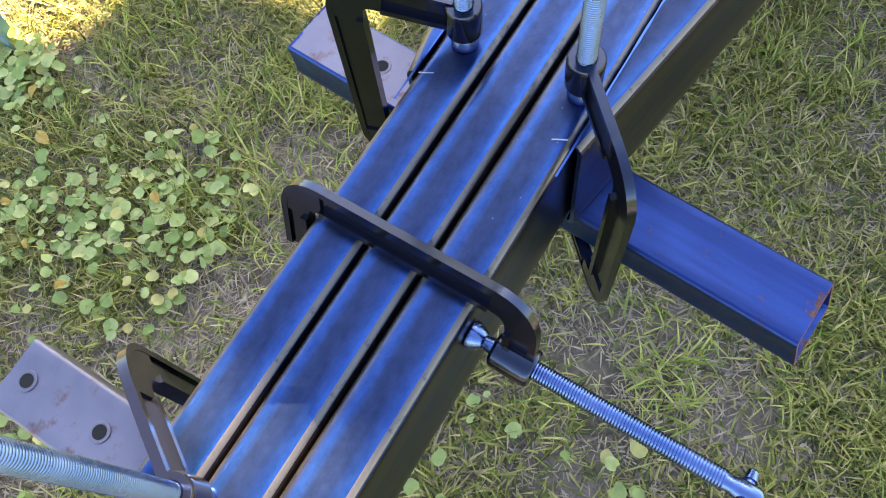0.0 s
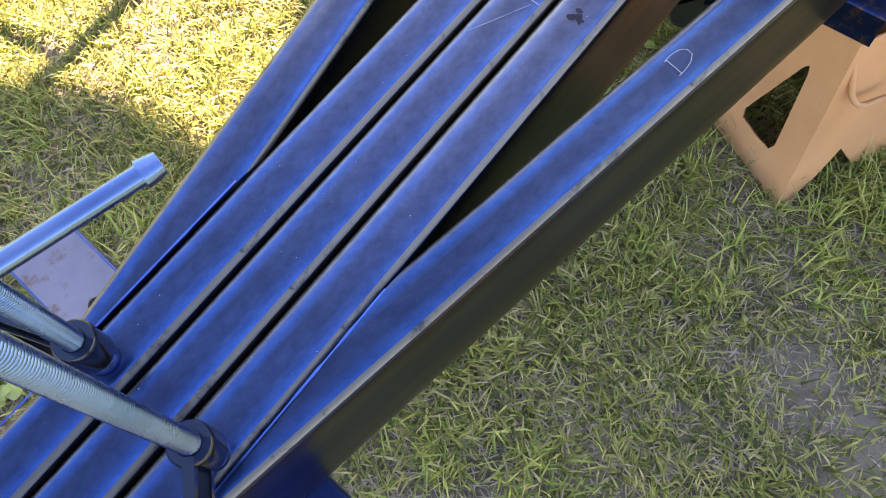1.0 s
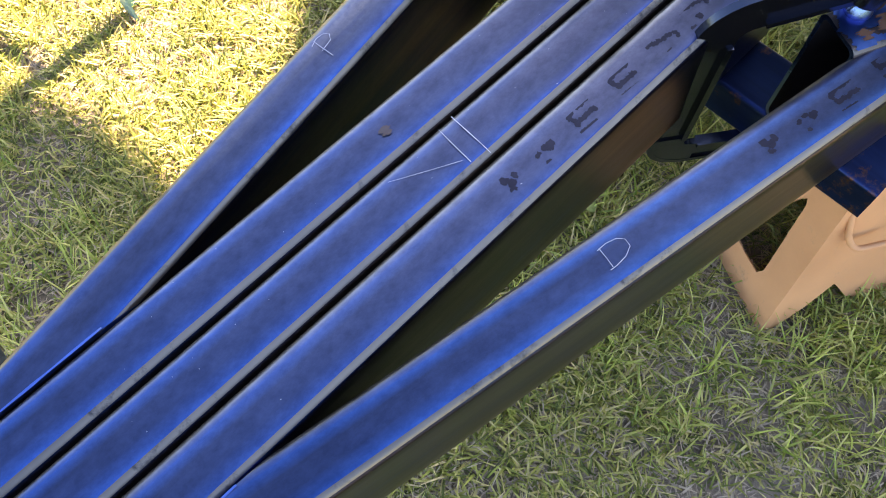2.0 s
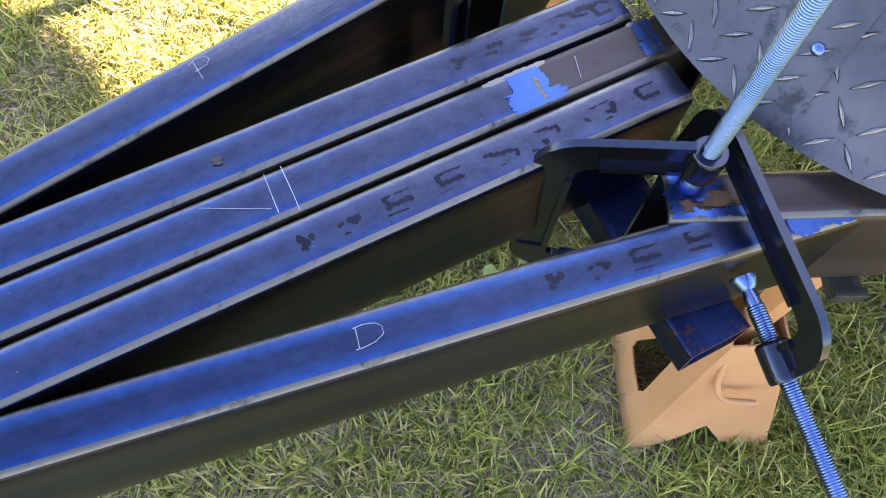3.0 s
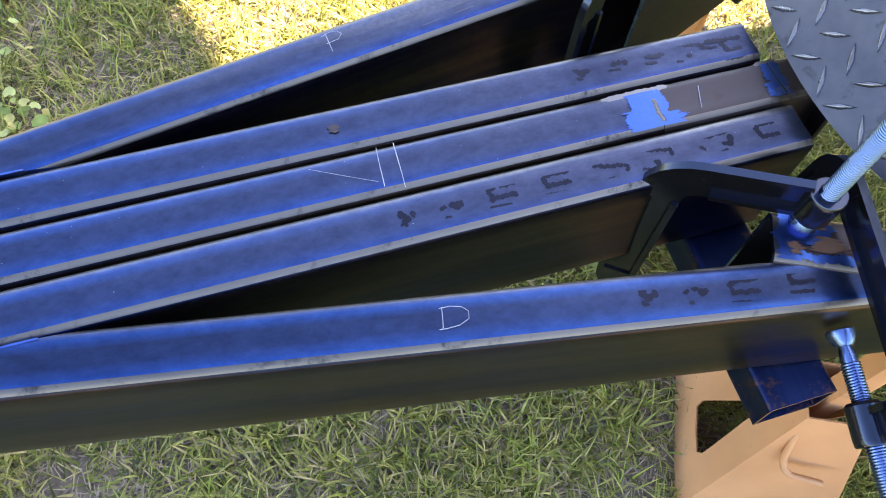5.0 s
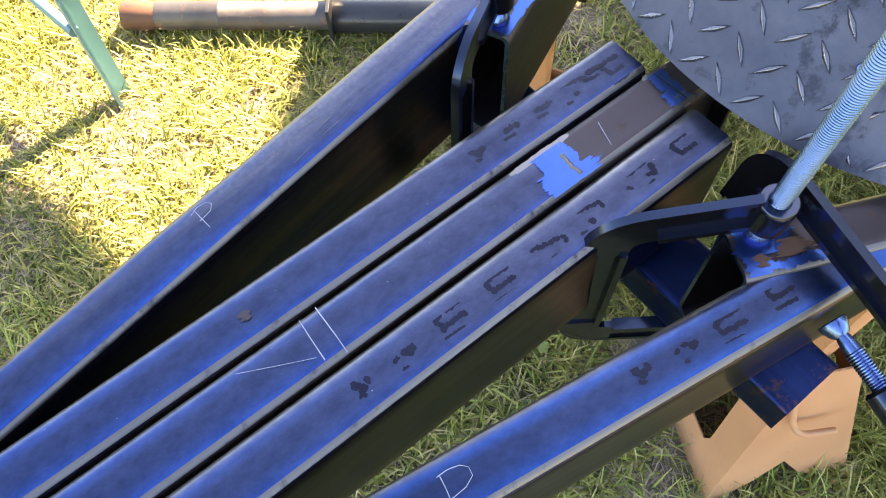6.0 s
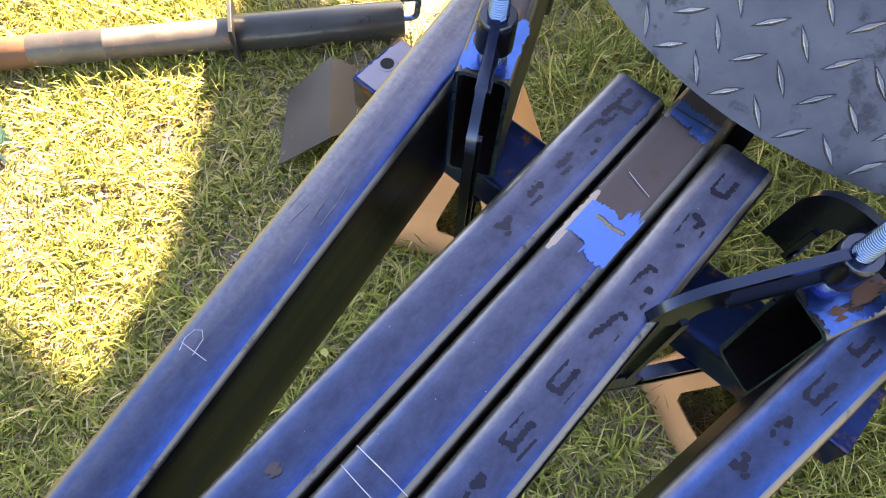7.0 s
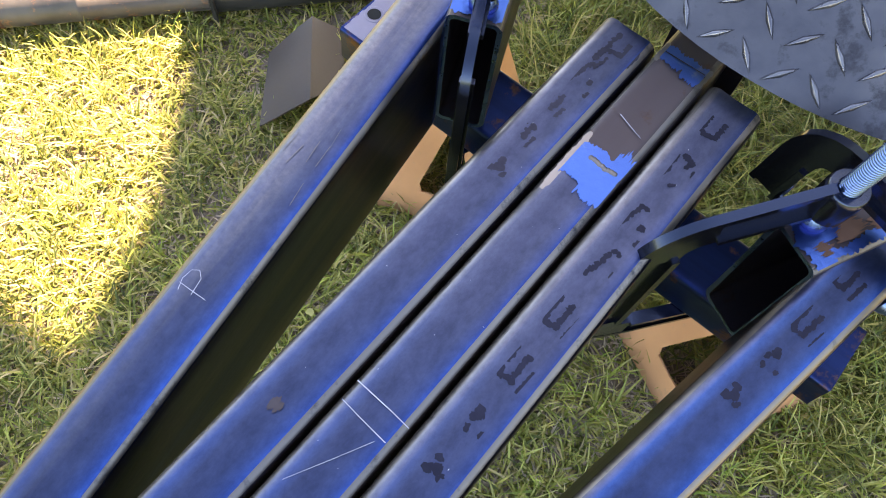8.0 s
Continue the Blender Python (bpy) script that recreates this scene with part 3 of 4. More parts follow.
def c_clamp(m, gap, throat, screw, boss=0.0355, bar=None, slide=0.0, bar_len=0.12, label="", radius=0.0084, deep=0.0138, bend=0.03, rise=0.0):
    """Contact of the screw's pad at the origin, screw along +z, frame towards -x."""
    c = thing("c_clamp", m, label or "black cast-iron C-clamp with a long zinc-plated screw", "clamp", "clamps")
    corner = [Vector((-throat, 0, boss - 0.004 + rise)), Vector((-throat, 0, -gap - 0.016))]
    path = evenly(round_path([(-0.008, 0, boss), corner[0], corner[1], (0.012, 0, -gap - 0.014)], bend))
    n = len(path) - 1
    turn = [min(range(n + 1), key=lambda i: (path[i] - q).length) for q in corner]
    reach = max(2, round(bend * 0.9 / 0.004))
    outer, inner = -deep * 1.4, deep
    bm = bmesh.new()
    strip(bm, path, outer + 0.002, inner - 0.002, 0.0012)                                  # thin web
    strip(bm, path, outer, outer + 0.0062, 0.0039)                                          # outer flange, all the way round
    for k in turn:                                                                         # solid cast corners
        strip(bm, path, outer + 0.004, inner, 0.0036, (max(k - reach, 0) / n, min(k + reach, n) / n))
    for a, b in ((0, turn[0] - reach), (turn[0] + reach, turn[1] - reach), (turn[1] + reach, n)):
        if b - a > 1:
            strip(bm, path, inner - 0.0062, inner, 0.0064, (a / n, b / n))                 # inner rib of each straight
    bmesh.ops.bevel(bm, geom=[e for e in bm.edges if e.is_manifold and e.calc_face_angle(0) > 1.0], offset=0.002, segments=3, affect="EDGES")
    part("clamp_frame", bm, CAST, c)
    bm = bmesh.new()
    revolve(bm, [(0.0128, boss - 0.019), (0.0158, boss - 0.016), (0.0162, boss + 0.012), (0.0158, boss + 0.0165), (0.0146, boss + 0.018), (radius * 1.08, boss + 0.018), (radius * 1.02, boss + 0.0165)], 32)
    part("screw_boss", bm, CAST, c, "round threaded boss")
    bm = bmesh.new()
    revolve(bm, [(0.008, -gap - 0.004), (0.0125, -gap - 0.002), (0.0125, -gap - 0.0005), (0.011, -gap)], 20)
    part("anvil", bm, CAST, c)
    bm = bmesh.new()
    prof, pitch, z = [], 0.0025, 0.028
    while z < screw - 0.03:
        prof += [(radius * 0.9, z), (radius, z + pitch * 0.35), (radius, z + pitch * 0.6)]
        z += pitch
    revolve(bm, prof, 20, pitch)
    part("screw", bm, ZINC, c, "zinc-plated threaded screw", angle=70)
    bm = bmesh.new()
    revolve(bm, [(0.0056, 0.008), (0.0056, 0.015), (0.0066, 0.019), (radius * 0.84, 0.023), (radius * 0.84, 0.03)], 20)
    part("screw_neck", bm, ZINC, c)
    bm = bmesh.new()
    revolve(bm, [(0.0112, 0.0), (0.0124, 0.001), (0.0126, 0.003), (0.0118, 0.006), (0.0098, 0.01), (0.0082, 0.013), (0.0066, 0.0145)], 28)
    part("swivel_pad", bm, ZINC, c, "shiny swivel pad")
    bm = bmesh.new()
    revolve(bm, [(radius * 0.8, screw - 0.031), (radius * 0.84, screw - 0.028), (radius * 0.84, screw - 0.022), (radius * 1.0, screw - 0.02), (radius * 1.0, screw - 0.004), (radius * 0.8, screw - 0.001), (radius * 0.4, screw)], 24)
    part("screw_head", bm, ZINC, c)
    if bar is not None:
        d = Vector((math.cos(bar), math.sin(bar), 0))
        o = Vector((0, 0, screw - 0.012)) + d * slide
        bm = bmesh.new()
        rod(bm, o - d * bar_len / 2, o + d * bar_len / 2, 0.0042, seg=14)
        for e in (-1, 1):
            rod(bm, o + d * e * (bar_len / 2 - 0.005), o + d * e * (bar_len / 2 + 0.003), 0.0058, 0.0045, seg=14)
        part("sliding_handle", bm, ZINC, c, "bright sliding T-bar handle")
    return c


def frame_at(origin, screw_dir, back_dir):
    z = Vector(screw_dir).normalized()
    x = -Vector(back_dir)
    x = (x - z * x.dot(z)).normalized()
    y = z.cross(x)
    m = Matrix((x, y, z)).transposed().to_4x4()
    m.translation = origin
    return m


CB = TH + 0.0508
c_clamp(frame_at((-0.055, 0.35, TOP), (0.05, 0, 1), (-0.105, -0.038, 0)), CB, 0.104, 0.29, rise=0.02, bar=radians(7), slide=0.012, bar_len=0.105)
c_clamp(frame_at((0.061, 0.35, TOP), (0.02, -0.01, 1), (0.076, -0.076, 0)), CB, 0.108, 0.335, bar=radians(-60), slide=0.03)
c_clamp(frame_at((-0.018, -0.085, TOP), (-0.03, -0.01, 1), (-0.10, 0.055, 0)), CB, 0.114, 0.33)
c_clamp(frame_at((FACE, 0.13, 0.63), (1, -0.01, -0.015), (0, 0.3, 0.95)), FACE * 2, 0.062, 0.25, deep=0.0115, bend=0.026, boss=0.042, label="black C-clamp gripping three tubes side by side", bar=radians(90), bar_len=0.03)
c_clamp(frame_at((0.152, 1.146, 0.675), (0.03, -0.04, 1), (-0.07, -0.094, 0)), 0.208, 0.118, 0.33, rise=-0.022, deep=0.017, bar=radians(40))
c_clamp(frame_at((0.2385, 1.162, 0.625), (cu, -su, -0.12), (-0.1, 0.03, 1)), 0.112, 0.07, 0.27, deep=0.0125, boss=0.082, label="black C-clamp drawing a splayed tube to the trailer rail", bar=radians(40))
c_clamp(frame_at((-0.160, 1.135, 0.675), (-0.02, 0.02, 1), (0.49, -0.87, 0)), 0.208, 0.09, 0.30, bar=radians(120))


# ---------------------------------------------------------------- jack stands
def jack_stand(x, y, turn, top, label):
    s = thing("jack_stand", pose(x, y, 0, 0, 0, turn), label, "jack stand", "jack stands")
    H, bw, tw = 0.30, 0.115, 0.04
    bm = bmesh.new()

    def at(u, v, side):
        w = bw + (tw - bw) * v
        p = Vector((u * w, -w, v * H))
        return Matrix.Rotation(side * math.pi / 2, 3, "Z") @ p

    for side in range(4):
        def face(pts):
            vs = [bm.verts.new(at(u, v, side)) for u, v in pts]
            bm.faces.new(vs)
        if side % 2:
            face([(-1, 0), (-0.75, 0.0), (-0.4, 0.11), (-0.05, 0.25), (-0.05, 1), (-1, 1)])
            face([(-0.05, 1), (-0.05, 0.25), (0.3, 0.07), (0.6, 0.0), (1, 0), (1, 1)])
        else:
            face([(-1, 0), (0, 0), (0, 0.19), (-0.36, 0.2), (-0.43, 0.25), (-0.4, 0.32), (-0.1, 0.7), (0, 0.73), (0, 1), (-1, 1)])
            face([(0, 0), (1, 0), (1, 1), (0, 1), (0, 0.73), (0.1, 0.7), (0.4, 0.32), (0.43, 0.25), (0.36, 0.2), (0, 0.19)])
    bmesh.ops.remove_doubles(bm, verts=bm.verts, dist=0.0005)
    bmesh.ops.recalc_face_normals(bm, faces=bm.faces)
    bmesh.ops.solidify(bm, geom=bm.faces[:], thickness=0.003)
    part("stand_base", bm, ORANGE, s, smooth=False)
    bm = bmesh.new()
    box(bm, -0.016, 0.016, -0.012, 0.012, 0.12, top - 0.018, 0.003)
    part("ratchet_post", bm, ORANGE, s)
    bm = bmesh.new()
    box(bm, -0.056, 0.056, -0.019, 0.019, top - 0.022, top - 0.008, 0.005)
    box(bm, -0.056, -0.044, -0.019, 0.019, top - 0.012, top, 0.003)
    box(bm, 0.044, 0.056, -0.019, 0.019, top - 0.012, top, 0.003)
    part("saddle", bm, BLACK, s, "black cast saddle with upturned ends")
    bm = bmesh.new()
    pts = round_path([(0.045, -0.035, 0.26), (0.072, -0.035, 0.21), (0.086, -0.025, 0.197), (0.09, 0.022, 0.195)], 0.012)
    for a, b in zip(pts, pts[1:]):
        rod(bm, a, b, 0.0048, seg=12)
        ball(bm, b, 0.0048)
    part("release_lever", bm, ORANGE, s, "bent rod release lever")
    return s


jack_stand(0.245, 1.34, -26, 0.5226, "faded orange steel jack stand under the trailer rail")
jack_stand(-0.288, 1.345, 25, 0.5226, "faded orange steel jack stand beneath the far rail")
jack_stand(0.0, -0.45, 0, BOTTOM, "faded orange jack stand under the front of the tubes")


# ---------------------------------------------------------------- diamond plate nose
def lug(bm, p, n, along, size):
    """One raised lens-shaped lug of tread plate, with a rounded ridge."""
    s = along.cross(n).normalized()
    outline = [(-1, 0), (-0.6, 0.1), (0, 0.19), (0.6, 0.1), (1, 0), (0.6, -0.1), (0, -0.19), (-0.6, -0.1)]
    low = [bm.verts.new(p + (along * a + s * b) * size) for a, b in outline]
    mid = [bm.verts.new(p + n * 0.0015 + (along * a * 0.88 + s * b * 0.72) * size) for a, b in outline]
    top = [bm.verts.new(p + n * 0.0023 + (along * a * 0.7 + s * b * 0.25) * size) for a, b in outline]
    for r0, r1 in ((low, mid), (mid, top)):
        for k in range(8):
            bm.faces.new((r0[k], r0[(k + 1) % 8], r1[(k + 1) % 8], r1[k]))
    bm.faces.new(top)


def nose():
    root = thing("diamond_plate_nose", pose(0.03, 1.565, 0), "dull grey aluminium diamond plate cover with rivets on the trailer nose", "tread plate")
    R, z0, z1, fall = 0.36, 0.695, 1.04, 0.8

    def at(a, z, out=0.0):
        r = R - (z - z0) * fall + out
        return Vector((r * math.cos(a), r * math.sin(a), z + out * fall))

    for a0, a1, out, name in ((182, 291, 0.0, "upper_sheet"), (288, 358, -0.002, "side_sheet")):
        bm = bmesh.new()
        n = 30
        for depth in (0.0, -0.0025):
            rows = [[bm.verts.new(at(radians(a0 + (a1 - a0) * i / n), z, out + depth)) for z in (z0, z1)] for i in range(n + 1)]
            for p, q in zip(rows, rows[1:]):
                bm.faces.new((p[0], q[0], q[1], p[1]))
        sheet = part(name, bm, PLATE, root)
        bm = bmesh.new()
        pitch = 0.0295
        slope = math.hypot(1, fall)
        for j in range(int((z1 - z0) * slope / pitch)):
            z = z0 + (j + 0.5) * pitch / slope
            r = R - (z - z0) * fall
            for i in range(int(radians(a1 - a0) * r / pitch)):
                a = radians(a0) + (i + 0.5) * pitch / r
                nrm = Vector((math.cos(a), math.sin(a), fall)).normalized()
                tan = Vector((-math.sin(a), math.cos(a), 0))
                up = nrm.cross(tan)
                d = (tan + up).normalized() if (i + j) % 2 else (tan - up).normalized()
                lug(bm, at(a, z, out), nrm, d, 0.0152)
        tagged(part("tread_lug", bm, BURNISH, sheet, "raised burnished lugs", smooth=True, angle=60), kind="stuff")
    bm = bmesh.new()
    revolve(bm, [(0.078, z1 - 0.006), (0.088, z1 - 0.004), (0.088, z1), (0.08, z1 + 0.003), (0.02, z1 + 0.004)], 40)
    part("lid", bm, PLATE, root)
    for a, z in ((287, 0.755), (287, 0.9), (240, 0.9), (200, 0.755)):
        bm = bmesh.new()
        ball(bm, (0, 0, 0), 0.006, 0.5)
        d = Vector((math.cos(radians(a)), math.sin(radians(a)), fall))
        bmesh.ops.transform(bm, matrix=Matrix.Translation(at(radians(a), z, 0.001)) @ d.to_track_quat("Z", "Y").to_matrix().to_4x4(), verts=bm.verts)
        part("rivet", bm, ZINC, root)


nose()

# ---------------------------------------------------------------- trailer body and an unseen sheet added to cast the shade
bm = bmesh.new()
box(bm, -0.7, 0.8, 1.86, 5.0, 0.62, 1.7, 0.05)
tagged(part("wall_north", bm, TRAILER), "plain pale front of the trailer body", "trailer wall", kind="structure")
BLOCKER_Z = 5.0
sx, sy = -sun_from.x / sun_from.z * BLOCKER_Z, -sun_from.y / sun_from.z * BLOCKER_Z
# outline of the wanted shade on the ground, moved up towards the sun
outline = [(-0.88, 1.33), (-0.60, 0.95), (-0.51, 0.71), (-0.85, 0.66), (-1.0, 0.55), (-1.1, 0.36), (-1.5, -0.1), (-2.6, -0.75), (1.2, -0.75), (1.2, 1.5), (-0.95, 1.5)]
bm = bmesh.new()
lower = [bm.verts.new((x - sx, y - sy, BLOCKER_Z)) for x, y in outline]
upper = [bm.verts.new((x - sx, y - sy, BLOCKER_Z + 0.03)) for x, y in outline]
bm.faces.new(lower)
bm.faces.new(upper)
for k in range(len(outline)):
    j = (k + 1) % len(outline)
    bm.faces.new((lower[k], lower[j], upper[j], upper[k]))
tagged(part("shade_blocker", bm, BLOCKER_GREY, smooth=False), "unseen high grey sheet added to shade the lawn", "canopy", kind="structure")


# ---------------------------------------------------------------- marks on the tubes
HT = TH / 2 + 0.0005             # just above a tube's top, in the tube's own frame


def marks(parent, name, mat, draw, label=""):
    bm = bmesh.new()
    draw(bm)
    return part(name, bm, mat, parent, label, smooth=False)


def sunk(x):
    """How far the rolled top of a tube lies under its corners, x from its axis."""
    f = (x + TW / 2 - 0.0098) / (TW - 0.0196)
    return 0.0009 * 4 * f * (1 - f) if 0 < f < 1 else 0.0


for stroke, w in (([(-0.0235, 0.830), (-0.008, 0.8295), (0.008, 0.829), (0.0235, 0.828)], 0.0007), ([(-0.0225, 0.814), (-0.005, 0.8125), (0.018, 0.811)], 0.0007), ([(-0.016, 0.752), (0.0, 0.783), (0.012, 0.807)], 0.0004), ([(-0.012, 1.127), (0.0, 1.123), (0.013, 1.119)], 0.0007)):
    marks(tube_mid, "chalk_mark", CHALK, lambda bm: ribbon(bm, stroke, w, HT), "white soapstone line")
for tube, pts in ((tube_left, [(-0.0225, 0.303), (-0.016, 0.306), (-0.010, 0.309)]), (tube_right, [(0.007, 0.299), (0.013, 0.302), (0.0195, 0.305)])):
    marks(tube, "chalk_mark", CHALK, lambda bm: ribbon(bm, pts, 0.0012, HT), "short soapstone tick")


def letter_d(bm):
    # read with the tube running to the right
    ribbon(bm, [(0.0085, -0.013), (0.0, -0.0122), (-0.0125, -0.0118)], 0.0006, HT)
    ribbon(bm, [(-0.0115, -0.0145), (-0.0128, -0.004), (-0.011, 0.007), (-0.006, 0.0128), (0.0015, 0.0122), (0.007, 0.003), (0.0092, -0.009), (0.0095, -0.0165)], 0.0006, HT)


def letter_p(bm):
    ribbon(bm, [(0.0145, -0.008), (0.002, -0.0072), (-0.0125, -0.006)], 0.0006, HT)
    ribbon(bm, [(-0.0095, -0.012), (-0.0125, -0.002), (-0.0105, 0.0075), (-0.005, 0.0105), (0.0005, 0.005), (0.002, -0.010)], 0.0006, HT)


def set_on(ob, parent, x, y, turn=0):
    ob.matrix_basis = pose(x, y, 0, 0, 0, turn) @ Matrix.Diagonal((0.86, 0.86, 1, 1))


def own(tube, x, y):
    """A world place in the tube's own frame."""
    p = tube.matrix_basis.inverted() @ Vector((x, y, TOP))
    return p.x, p.y


set_on(marks(tube_D, "chalk_letter", CHALK, letter_d, "hand-drawn soapstone letter D"), tube_D, *own(tube_D, 0.152, 0.833))
set_on(marks(tube_P, "chalk_letter", CHALK, letter_p, "hand-drawn soapstone letter P"), tube_P, *own(tube_P, -0.153, 0.808))


def inked(bm, pts, r, level):
    """A ragged ink stroke: a chain of small blots."""
    for (ax, ay), (bx, by) in zip(pts, pts[1:]):
        n = max(2, int(math.hypot(bx - ax, by - ay) / (r * 0.7)))
        for k in range(n + 1):
            f = k / n
            if random.random() < 0.1:
                continue
            level[0] += 0.000004
            smudge(bm, ax + (bx - ax) * f + random.gauss(0, r * 0.2), ay + (by - ay) * f + random.gauss(0, r * 0.16), r * random.uniform(0.7, 1.15), r * random.uniform(0.8, 1.25), level[0])


def stencil(tube, places, mat=INK):
    """Smudged ink characters that cannot be read, as short ragged bars."""
    for kind, x, y in places:
        cx, cy = own(tube, x, y)

        def draw(bm):
            level = [HT - 0.00025 - sunk(cx)]
            def bar(pts, r):
                inked(bm, [(cx + a / 850, cy + b / 850) for a, b in pts], r / 820, level)
            if kind == "blot":
                bar([(-4, -3), (1, 1), (-2, 6)], 2.8)
                bar([(5, -4), (6, -1)], 1.6)
            elif kind == "dash":
                bar([(-4, 1), (-1, 5), (-3, 8)], 2.6)
                bar([(-3, -5), (-2, -7)], 1.7)
                bar([(6, -5), (7, -3)], 2.0)
            elif kind == "pair":
                bar([(-7, 10), (-7, -6), (-5, -10), (1, -9)], 1.9)
                bar([(2, -9), (2, 9)], 1.9)
                bar([(9, -12), (10, 4)], 1.3)
            elif kind == "slash":
                bar([(-7, -12), (-4, 2), (-2, 12)], 1.8)
                bar([(2, 12), (-1, 13)], 1.9)
                bar([(6, -3), (7, -1)], 2.0)
                bar([(10, -14), (11, -11)], 1.6)
            elif kind == "hook":
                bar([(-8, -10), (-8, 6), (-3, 11), (3, 8), (2, 2)], 2.0)
                bar([(8, 0), (8, 3)], 1.7)
                bar([(0, -16), (3, -14)], 1.2)
            elif kind == "cup":
                bar([(-7, 9), (-8, -4), (-4, -8), (4, -7), (4, 7)], 2.0)
                bar([(12, -12), (13, -2), (12, 3)], 1.5)
            else:
                bar([(-7, -6), (-6, 7)], 1.8)
                bar([(0, -5), (1, 8)], 2.2)
                bar([(6, -8), (7, 0)], 1.4)
        tagged(marks(tube, "stencil_mark", mat, draw, "smudged black stencil bars"), kind="stuff")


stencil(tube_right, [("blot", 0.052, 0.82), ("dash", 0.055, 0.86), ("pair", 0.052, 0.908), ("pair", 0.053, 0.959), ("slash", 0.055, 1.01), ("slash", 0.05, 1.056), ("hook", 0.053, 1.118), ("cup", 0.053, 1.168)])
stencil(tube_left, [("blot", -0.055, 1.023), ("rows", -0.058, 1.062), ("rows", -0.057, 1.1), ("slash", -0.056, 1.138), ("rows", -0.06, 1.165), ("cup", -0.049, 1.184)], FAINT)
stencil(tube_D, [("blot", 0.177, 0.99), ("dash", 0.186, 1.03), ("pair", 0.193, 1.072), ("pair", 0.198, 1.125)])


def world_stroke(tube, pts, w):
    return lambda bm: ribbon(bm, [own(tube, *p) for p in pts], w, HT - 0.0001)


for tube, side in ((tube_D, 1), (tube_P, -1)):
    marks(tube, "cut_edge", BARE, world_stroke(tube, [(side * (FACE + 0.0012), y / 100) for y in range(27, 53)], 0.0022), "bright saw-cut edge")
for k in range(6):
    f = random.uniform(0.88, 1.12)
    x = -(0.0475 + 0.17 * f - 0.0595) - random.uniform(0.002, 0.04)
    tilt = random.uniform(0.02, 0.4)
    pts = [(x - tilt * d, f + d) for d in (0, 0.006, 0.012, 0.02)]
    marks(tube_P, "scratch", EDGE, world_stroke(tube_P, pts, random.uniform(0.0002, 0.0006)))
for tube, y0, y1 in ((tube_left, 0.2, 1.19), (tube_mid, 0.2, 1.03), (tube_right, 0.2, 1.19)):
    def specks(bm):
        for _ in range(16):
            r = random.uniform(0.00015, 0.00032)
            smudge(bm, random.uniform(-0.02, 0.02), random.uniform(y0, y1), r, r * random.uniform(0.8, 2), HT - 0.0001)
    tagged(marks(tube, "speck", CHALK, specks, "tiny pale specks"), kind="stuff")

for bar, y0, y1 in ((bar_front, -0.297, -0.10), (bar_rear, -0.322, -0.225)):
    bm = bmesh.new()
    blotch(bm, -0.0345, 0.0345, y0, y1, 0.0256, 0.0016, taper=0.0)
    part("worn_patch", bm, WORN, bar, "scuffed pale grey end", smooth=False)

# rust spot
marks(tube_left, "rust_spot", OLD, lambda bm: (blotch(bm, -0.0045, 0.0035, 0.779, 0.788, HT - 0.0002, 0.002), blotch(bm, -0.002, 0.005, 0.781, 0.786, HT - 0.0001, 0.0015)), "small brown rust spot")


# ground-bright patches, sky blue in their colour, and the weld on the centre tube
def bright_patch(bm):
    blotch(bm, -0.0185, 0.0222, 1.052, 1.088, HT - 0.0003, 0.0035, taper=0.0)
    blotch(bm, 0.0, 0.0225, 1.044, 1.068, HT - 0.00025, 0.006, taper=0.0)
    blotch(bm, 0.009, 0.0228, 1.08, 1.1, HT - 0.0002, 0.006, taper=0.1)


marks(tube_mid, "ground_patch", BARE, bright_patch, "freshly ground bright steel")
marks(tube_mid, "filed_edge", BRIGHT, lambda bm: blotch(bm, -0.0222, -0.0165, 1.03, 1.098, HT - 0.0006, 0.0012, "x"), "pale filed corner beside the weld")
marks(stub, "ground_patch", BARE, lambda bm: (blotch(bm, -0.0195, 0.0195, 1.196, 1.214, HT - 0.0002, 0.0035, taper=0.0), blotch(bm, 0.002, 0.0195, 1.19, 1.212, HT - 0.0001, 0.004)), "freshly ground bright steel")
for x0, x1 in ((-0.0232, -0.019), (0.0192, 0.0232)):
    marks(stub, "filed_edge", BRIGHT, lambda bm: blotch(bm, x0, x1, 1.192, 1.216, HT - 0.001, 0.0012, "x"))
marks(stub, "scribed_line", HOLE, lambda bm: ribbon(bm, [(-0.019, 1.205), (0.0, 1.206), (0.019, 1.207)], 0.0013, HT + 0.0002))


def weld(bm):
    for k in range(9):
        f = k / 8
        ball(bm, (-0.006 + 0.022 * f, 1.0775 + random.uniform(-0.001, 0.001), TH / 2 - 0.0003), 0.0026, 0.5)


part_bm = bmesh.new()
weld(part_bm)
part("weld_bead", part_bm, EDGE, tube_mid, "rippled weld bead")


def mitre_patch(bm):
    blotch(bm, 0.002, 0.0225, 0.865, 0.93, HT - 0.0002, 0.004, "x")
    blotch(bm, -0.012, 0.004, 0.835, 0.872, HT - 0.0002, 0.003, "x")


